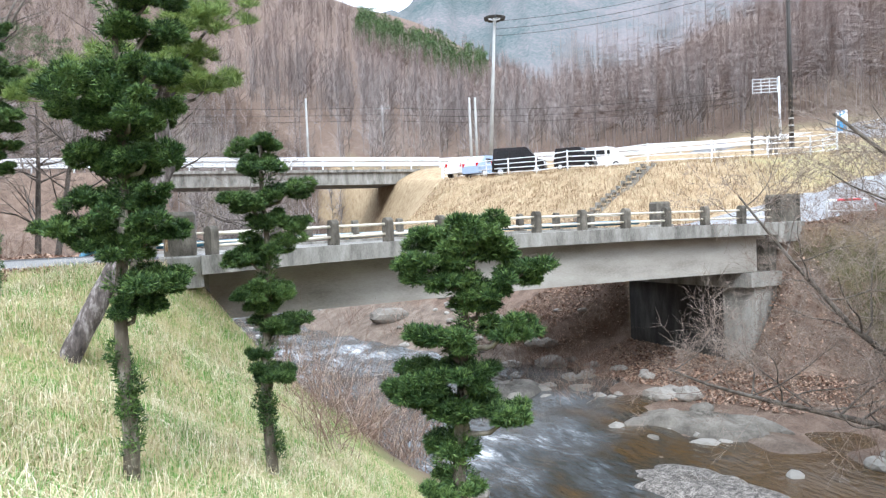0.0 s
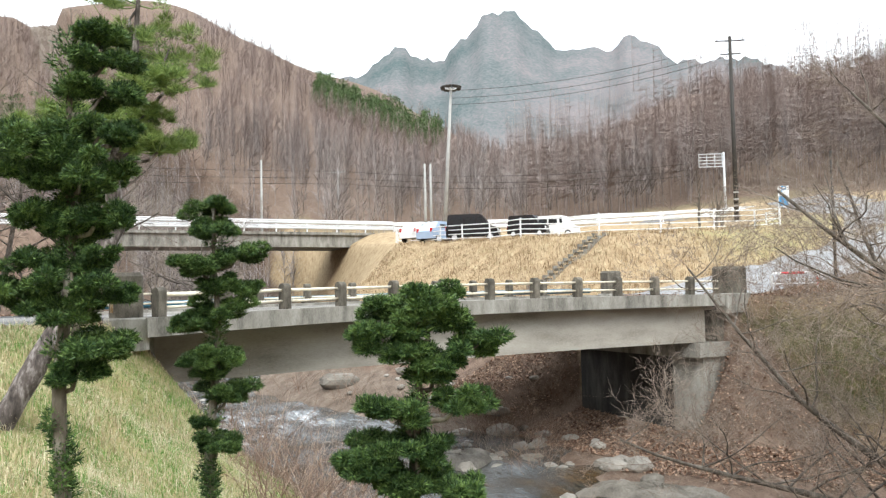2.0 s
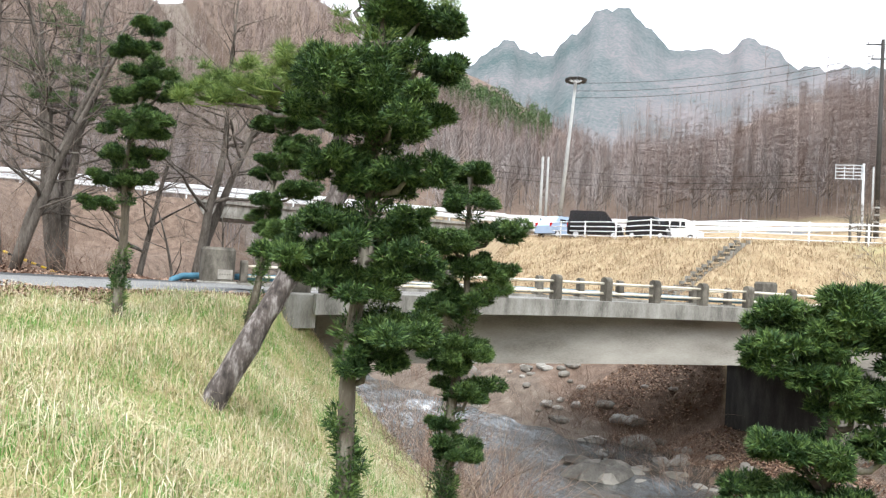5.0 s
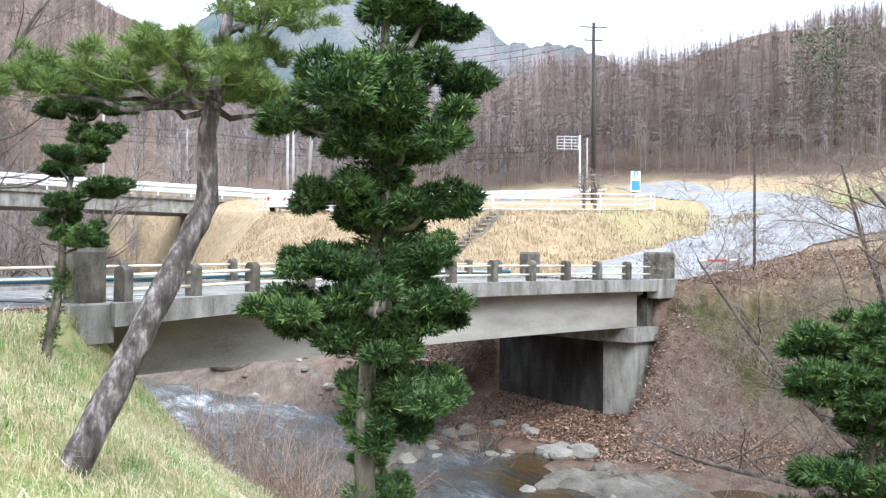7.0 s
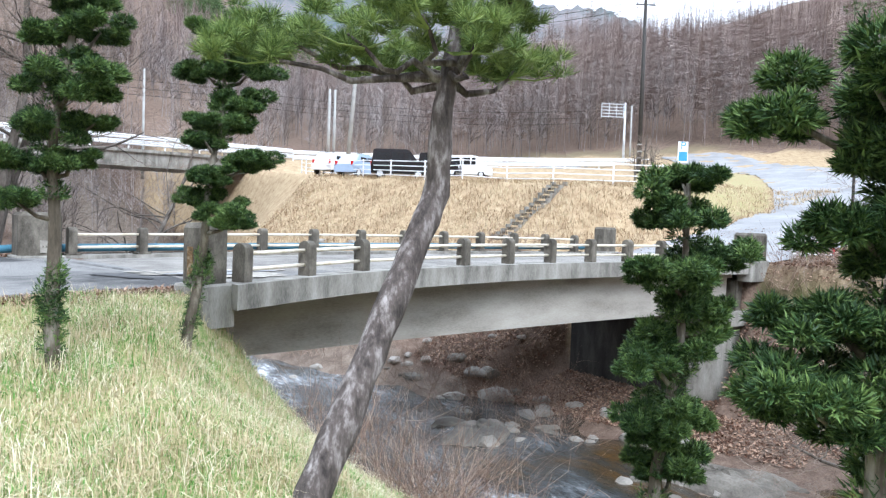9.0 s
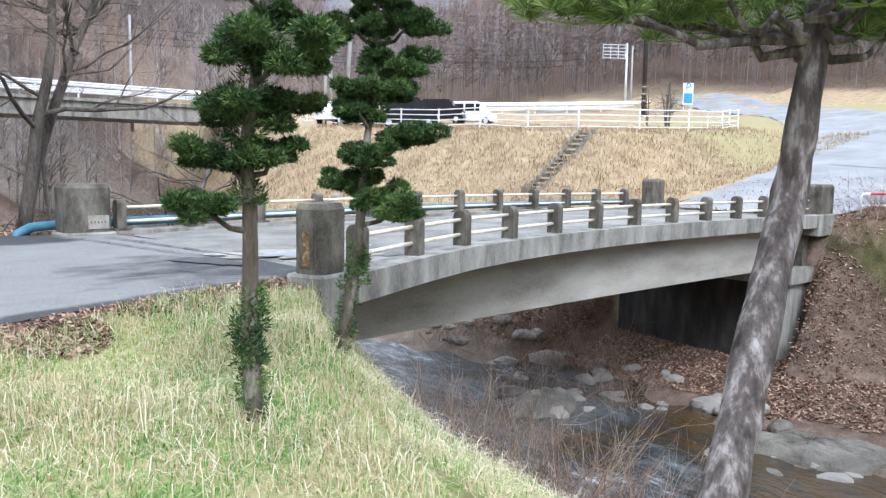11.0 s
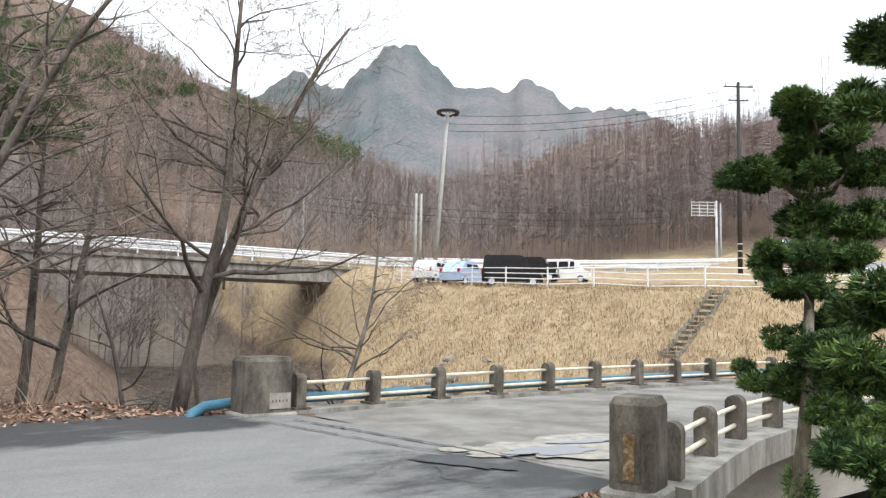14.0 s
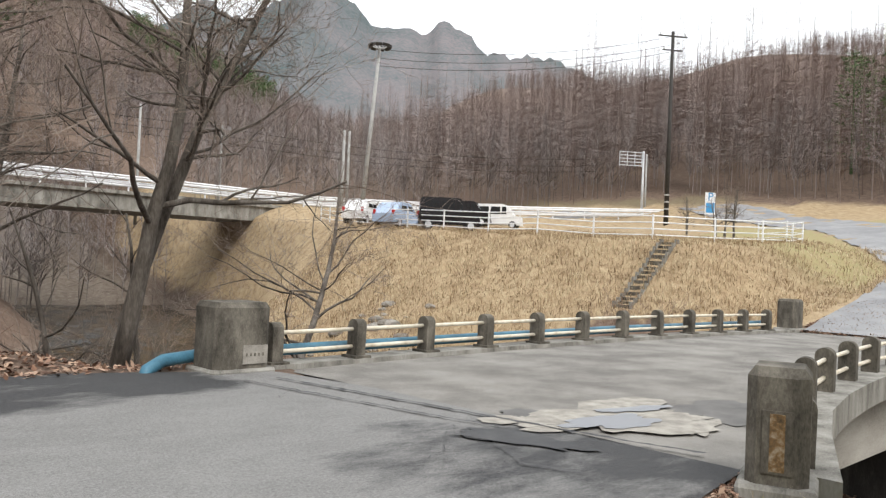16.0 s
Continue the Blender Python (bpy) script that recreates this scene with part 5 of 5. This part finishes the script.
blades("far_bank_grass", 16000, 53, (18.2, 32), (-14, -0.8), 1, 0.3, 0.01, DRY, "dead grass beside the lane", 1.0)


def scatter_leaves(name, count, seed, xr, yr, size, test, label):
    rng = np.random.default_rng(seed)
    x, y = rng.uniform(*xr, count), rng.uniform(*yr, count)
    z, c = land(x, y)
    ok = test(x, y, z, c)
    x, y, z = x[ok], y[ok], z[ok]
    n = len(x)
    p = np.stack([x, y, z + rng.uniform(0.005, 0.05, n)], -1)
    u = rng.normal(size=(n, 3)) * (1, 1, 0.4)
    u /= np.linalg.norm(u, axis=1)[:, None]
    w = np.cross(u, rng.normal(size=(n, 3)) * 0.3 + (0, 0, 1))
    w /= np.linalg.norm(w, axis=1)[:, None] + 1e-9
    s = (size * rng.uniform(0.5, 1.2, n))[:, None]
    m = Mesh()
    m.v = np.stack([p - u * s, p - w * s * 0.5, p + u * s, p + w * s * 0.5], 1).reshape(-1, 3).tolist()
    m.f = (4 * np.arange(n)[:, None] + np.arange(4)).tolist()
    return tagged(solid(name, m, LITTER), label, "leaf litter", kind="stuff")


bare = lambda x, y, z, c: (c.max(1) < 0.6) & (z > -4.5)
scatter_leaves("leaf_litter", 150000, 61, (10.5, 26), (-16, 9), 0.06, bare, "brown fallen leaves on the stream bank")
scatter_leaves("leaf_litter", 14000, 62, (-9, 2), (5.5, 14), 0.06, bare, "brown fallen leaves under the trees")
scatter_leaves("leaf_litter", 110000, 63, (-8, 0), (-11, -1.4), 0.034, lambda x, y, z, c: off_road(x, y, z) & (x < np.interp(y, LANE_Y, LANE_X) + 0.55 + 1.1 * np.abs(np.sin(1.3 * x + 2.1 * y) * np.sin(0.7 * y))), "brown fallen leaves along the lane")


def rock_mesh(seed):
    rng = np.random.default_rng(seed)
    bm = bmesh.new()
    bmesh.ops.create_icosphere(bm, subdivisions=2, radius=1)
    k = rng.normal(size=(3, 3)) * 1.6
    for v in bm.verts:
        f = 1 + 0.14 * math.sin(v.co.x * k[0, 0] + v.co.y * k[0, 1]) + 0.14 * math.sin(v.co.z * k[1, 2] * 2 + v.co.x * k[1, 0] * 2) + 0.05 * rng.normal()
        v.co = Vector((v.co.x * f, v.co.y * f * 0.8, max(v.co.z, -0.5) * f * 0.55))
    d = bpy.data.meshes.new("stone")
    bm.to_mesh(d)
    bm.free()
    d.materials.append(ROCK if seed % 3 else ROCK_PALE)
    return d


STONES = [rock_mesh(k) for k in range(6)]
rng = np.random.default_rng(71)
spots = [(10.4, 14.5, 0.75), (12.7, 5.6, 0.6), (12.9, -0.7, 0.45), (9.4, 4.2, 0.5), (9.3, 2.6, 0.5), (10.4, 2.9, 0.4)]
while len(spots) < 230:
    y = rng.uniform(-11, 22)
    side = rng.random()
    lf = float(np.interp(y, (-12, -5, 0, 5, 20), (5.6, 4.6, 3.6, 3.4, 6)))
    rf = float(np.interp(y, (-8, -4, 0, 6, 20), (10.6, 10.4, 10.2, 11.5, 13)))
    x = lf + rng.normal() * 0.5 if side < 0.25 else rf + abs(rng.normal()) * 2.0 - 0.6 if side < 0.8 else rng.uniform(lf + 0.5, rf)
    spots.append((x, y, float(rng.uniform(0.12, 0.38)) * (0.7 if side >= 0.8 else 1)))
for k, (x, y, s) in enumerate(spots):
    ob = tagged(new("stone", STONES[k % 6]), "rounded grey-brown stream stone", "stone", "stones of the stream")
    ob.matrix_world = pose(x, y, max(ground_z(x, y), WATER_Z + 0.03 * y - 0.12) + 0.05 * s, 0, 0, rng.uniform(0, 360)) @ Matrix.Diagonal((s * 1.2, s, s, 1))


def rock_shelf(name, cx, cy, rx, ry, height, angle, seed, mat, label):
    """A low uneven shelf of rock or gravel with a ragged outline."""
    rng = np.random.default_rng(seed)
    ph = rng.uniform(0, 6.28, 6)
    rings, k = 12, 64
    a = np.arange(k) * 2 * math.pi / k
    edge = 1 + 0.16 * np.sin(2 * a + ph[0]) + 0.12 * np.sin(3 * a + ph[1]) + 0.08 * np.sin(6 * a + ph[2]) + 0.05 * np.sin(11 * a + ph[3])
    v, f = [(0, 0, height)], []
    for r in range(1, rings + 1):
        u = r / rings
        for t, w in zip(a, edge):
            bump = 0.28 * math.sin(5 * u * math.cos(t) * rx + ph[4]) * math.sin(4 * u * math.sin(t) * ry + ph[5]) + 0.10 * rng.normal()
            v.append((rx * w * u * math.cos(t), ry * w * u * math.sin(t), height * ((1 - u ** 4) + bump * (1 - u)) - 0.3 * (u ** 6)))
    f += [(0, 1 + i, 1 + (i + 1) % k) for i in range(k)]
    for r in range(rings - 1):
        f += [(1 + r * k + i, 1 + (r + 1) * k + i, 1 + (r + 1) * k + (i + 1) % k, 1 + r * k + (i + 1) % k) for i in range(k)]
    m = Mesh()
    m.add(v, f)
    return tagged(solid(name, m, mat, pose(cx, cy, WATER_Z + 0.03 * cy, 0, 0, angle)), label, "rock", kind="structure")


rock_shelf("rock_shelf", 11.7, -2.7, 2.2, 0.9, 0.30, -65, 5, ROCK_PALE, "low pale rock shelf at the water's edge")
rock_shelf("gravel_bar", 8.6, -5.6, 1.9, 1.1, 0.16, -60, 6, GRAVEL, "low bar of grey river gravel")
rock_shelf("rock_shelf", 9.4, 3.0, 1.5, 0.7, 0.28, 20, 7, ROCK, "dark wet rock ledge where the stream drops")


CANE = material("pale dry canes", [(0.14, 0.085, 0.06), (0.24, 0.16, 0.12), (0.36, 0.28, 0.22)], 2, 0.9, 0, 20, vary=0.5)


def brush(x, y, size, seed, count=26, tilt=(0, 0), z=None):
    """A leafless thicket of thin canes."""
    rng = np.random.default_rng(seed)
    ob = tagged(new("shrub"), "leafless shrub of thin pale brown canes", "shrub", "shrubs on the banks")
    ob.matrix_world = pose(x, y, ground_z(x, y) if z is None else z)
    m, t = Mesh(), Mesh()
    for k in range(count):
        d = Vector((rng.normal() * 0.6 + tilt[0], rng.normal() * 0.6 + tilt[1], rng.uniform(0.5, 1.3)))
        bare_branching(t, t, Vector((rng.normal() * 0.25 * size, rng.normal() * 0.25 * size, -0.1)), d, size * rng.uniform(0.6, 1.2), 0.008, 1, rng, 0.5, -0.02, 3, 0.14)
    part("cane_clump", t, CANE, ob)["kind"] = "stuff"
    return ob


r = np.random.default_rng(81)
SHRUBS = [(12.6, 5.0, 1.3), (13.6, 4.2, 1.2), (13.4, 6.8, 1.4), (14.6, 6.4, 1.3), (12.0, 7.6, 1.4), (15.4, 7.4, 1.2), (18.4, -0.9, 0.9), (19.2, -2.2, 1.1), (20.4, -3.4, 1.2), (19.0, -4.4, 1.2), (2.2, -3.0, 1.7), (3.2, -2.6, 1.6), (1.8, -4.2, 1.5), (3.6, -3.4, 1.5), (1.2, -5.2, 1.3),
          (10.8, 1.2, 1.3), (11.4, 3.0, 1.5), (10.6, 4.6, 1.5), (12.0, 6.2, 1.5), (11.0, 8.6, 1.6), (13.4, 5.6, 1.3), (3.4, -2.0, 1.5), (2.9, -3.2, 1.5), (17.9, -1.1, 1.0), (18.7, -1.5, 1.1), (17.3, -1.6, 1.0), (19.4, -1.2, 0.9), (16.9, -2.4, 1.1), (18.2, -2.9, 1.3), (14.6, -8.5, 1.3), (12.6, -6.5, 1.0), (1.2, -2.4, 1.3), (2.3, -3.9, 1.5), (1.9, -1.6, 1.5), (2.6, -2.6, 1.6), (1.5, -3.4, 1.4), (3.0, -0.9, 1.3), (0.9, -6.2, 1.0), (2.8, -4.4, 1.2),
          (12.2, 2.2, 1.2), (12.8, 3.8, 1.3), (11.8, 5.0, 1.4), (11.2, 7.2, 1.4), (12.4, 8.8, 1.5), (17.6, -2.2, 1.2), (18.6, -3.8, 1.4),
          (16.8, -3.6, 1.3), (19.8, -2.6, 1.2), (17.4, -5.6, 1.5), (15.6, -4.6, 1.2), (20.6, -5.4, 1.4), (15.0, 9.4, 1.3), (17.6, 11.4, 1.4), (17.0, 9.2, 1.3), (18.6, 9.9, 1.2),
          (10.2, 12.5, 1.6), (9.2, 16.5, 1.8), (9.6, 20, 1.8), (12.5, 14.5, 1.5), (-1.6, 7.9, 1.0), (-4.6, 10.6, 1.5), (-6.4, 13.5, 1.8), (-7.5, 17, 2.0), (-3.0, 8.9, 1.3), (13.5, 18, 1.6), (12, 23, 1.8), (-3.8, 7.6, 1.2), (-5.4, 8.2, 1.3), (8.5, 30, 2.2), (13, 36, 2.4), (18, 40, 2.4), (22, 43, 2.2), (5, 34, 2.4)]
for k, (x, y, sz) in enumerate(SHRUBS):
    brush(x, y, sz, 90 + k, 32)


# ---- road surface: joint, patches, puddle ----
PUDDLE = bpy.data.materials.new("puddle water")
PUDDLE.use_nodes = True
pb = PUDDLE.node_tree.nodes["Principled BSDF"]
# pale muddy base stands in for the reflected white sky
pb.inputs["Base Color"].default_value = (0.24, 0.25, 0.27, 1)
pb.inputs["Roughness"].default_value = 0.35
WET = material("damp dark concrete", [(0.085, 0.08, 0.077), (0.13, 0.125, 0.118), (0.19, 0.182, 0.17)], 2, 0.6, 0.4, 60)


def deck_z(x, y):
    return float(camber(x)) + 0.10 + 0.03 * math.sin(math.pi * min(max((y + 1.5) / 6.5, 0), 1)) if x > -0.1 else 0.138


def blob(name, cx, cy, rx, ry, lift, mat, seed, label, angle=0.0, rough=0.28):
    """A flat patch with a ragged rim, lying on the road."""
    rng = np.random.default_rng(seed)
    k = 48
    ph = rng.uniform(0, 6.28, 6)
    a = np.arange(k) * 2 * math.pi / k
    r = 1 + rough * (0.5 * np.sin(2 * a + ph[0]) + 0.45 * np.sin(3 * a + ph[1]) + 0.35 * np.sin(5 * a + ph[2]) + 0.25 * np.sin(9 * a + ph[3]) + 0.2 * np.sin(14 * a + ph[4]))
    c, s_ = math.cos(radians(angle)), math.sin(radians(angle))
    v, f = [], []
    for q in (0.02, 0.5, 1.0):
        for t, w in zip(a, r):
            x, y = rx * w * q * math.cos(t), ry * w * q * math.sin(t)
            px, py = cx + c * x - s_ * y, cy + s_ * x + c * y
            v.append((px, py, max(deck_z(px, py), 0.138) + lift + 0.006))
    for ring in range(2):
        f += [(ring * k + i, (ring + 1) * k + i, (ring + 1) * k + (i + 1) % k, ring * k + (i + 1) % k) for i in range(k)]
    f.append(tuple(range(k)))
    m = Mesh()
    m.add(v, f if mat is not PUDDLE else [q[::-1] for q in f])
    return tagged(solid(name, m, mat), label, "road patch", kind="structure")


blob("pale_patch", 0.85, 0.35, 1.25, 0.62, 0.006, PALE, 5, "scaled pale patch of worn deck concrete", -10, 0.45)
blob("pale_patch", -0.15, 0.75, 0.35, 0.30, 0.010, PALE, 6, "scaled pale patch of worn deck concrete", 20, 0.5)
blob("damp_patch", 0.1, 0.9, 0.5, 0.35, -0.001, WET, 18, "damp dark stain on the deck", 10)
blob("pale_patch", 1.1, -0.35, 0.5, 0.2, 0.002, PALE, 16, "scaled pale patch of worn deck concrete", 20, 0.6)
blob("puddle", 0.55, 0.22, 0.62, 0.26, 0.014, PUDDLE, 7, "shallow muddy puddle, the sky's reflection painted in its pale colour", -5, 0.3)
blob("puddle", 1.35, 0.45, 0.45, 0.13, 0.018, PUDDLE, 8, "shallow muddy puddle, the sky's reflection painted in its pale colour", -15, 0.3)
blob("damp_patch", 2.2, -0.15, 0.8, 0.45, -0.001, WET, 9, "damp dark stain on the deck", 10)
blob("asphalt_patch", -0.82, 0.25, 0.62, 0.24, 0.008, ASPHALT_NEW, 10, "dark asphalt repair at the deck joint", -80, 0.3)


def crack(points, width, seed):
    rng = np.random.default_rng(seed)
    pts = []
    for (ax, ay), (bx, by) in zip(points, points[1:]):
        n = max(int(math.hypot(bx - ax, by - ay) / 0.08), 1)
        pts += [(ax + (bx - ax) * k / n + rng.normal() * 0.012, ay + (by - ay) * k / n + rng.normal() * 0.012) for k in range(n)]
    v, f = [], []
    for i, (x, y) in enumerate(pts):
        w = width * rng.uniform(0.3, 1.2)
        z = max(deck_z(x, y), 0.138) + 0.019
        v += [(x - w, y - w * 0.4, z), (x + w, y + w * 0.4, z)]
    f = [(2 * i, 2 * i + 1, 2 * i + 3, 2 * i + 2) for i in range(len(pts) - 1)]
    m = Mesh()
    m.add(v, f)
    tagged(solid("crack", m, ASPHALT_NEW), "dark crack across the lane", "crack", kind="structure")


crack([(-1.2, 4.2), (-0.95, 2.6), (-0.72, 1.2), (-0.55, 0.6)], 0.022, 1)
crack([(-0.75, 4.2), (-0.5, 2.6), (-0.32, 1.2), (-0.1, -0.4), (0.1, -1.1)], 0.03, 2)
crack([(-0.6, 1.1), (-1.2, 0.8), (-1.7, 0.3), (-2.3, 0.1)], 0.012, 3)
crack([(-1.2, 0.8), (-1.1, 0.3), (-1.5, -0.3), (-1.3, -0.9)], 0.012, 4)
crack([(-1.05, 3.4), (-1.5, 3.0), (-2.4, 2.6)], 0.01, 5)

# dark foot blocks under the far posts
for x, y in POSTS_FAR:
    part("post_foot", Mesh().box(-0.15, -0.19, -0.06, 0.15, 0.15, 0.035), CONCRETE_DARK, bridge, m=pose(x, y, float(camber(x)) + CURB_TOP - 0.02))

# ---- straw tufts, small trees, rope ----
rng = np.random.default_rng(123)
STRAW = material("bleached straw", [(0.42, 0.34, 0.2), (0.56, 0.49, 0.33), (0.66, 0.6, 0.44)], 1.2, 0.85, 0, 12, vary=0.5)
blades("straw_tufts", 48000, 54, (-6.2, 1.5), (-17, -1.7), 0, 0.30, 0.0032, STRAW, "long bleached straw lying through the lawn", 1.4, off_road)
for k, (x, y, h) in enumerate([(25.0, 31.4, 2.3), (24.8, 27.6, 2.4), (25.2, 36.2, 2.4), (31.2, 13.6, 2.8), (35.5, 16.2, 2.8), (38.0, 18.0, 2.6), (42, 22, 3.0)]):
    bare_tree(x, y, h, 0.06, 140 + k, ((0.05, 0, 1), (0.2, 0.1, 1)), 4, 4, "young leafless cherry tree with reddish twigs", 0.35, 0.6, group="young trees by the fence")


def striped_rope():
    ob = tagged(new("striped_rope"), "yellow and black striped rope on the leafy bank", "rope")
    YEL = material("rope yellow", [(0.6, 0.4, 0.02), (0.7, 0.5, 0.05)], 4, 0.7, 0)
    a, b = Vector(on_ground(-6.6, 9.6, 0.5)), Vector(on_ground(-4.6, 8.3, 0.12))
    for k in range(16):
        part("band", Mesh().tube([a.lerp(b, k / 16), a.lerp(b, (k + 1) / 16)], 0.035, 6), YEL if k % 2 else DARKPOLE, ob)


striped_rope()
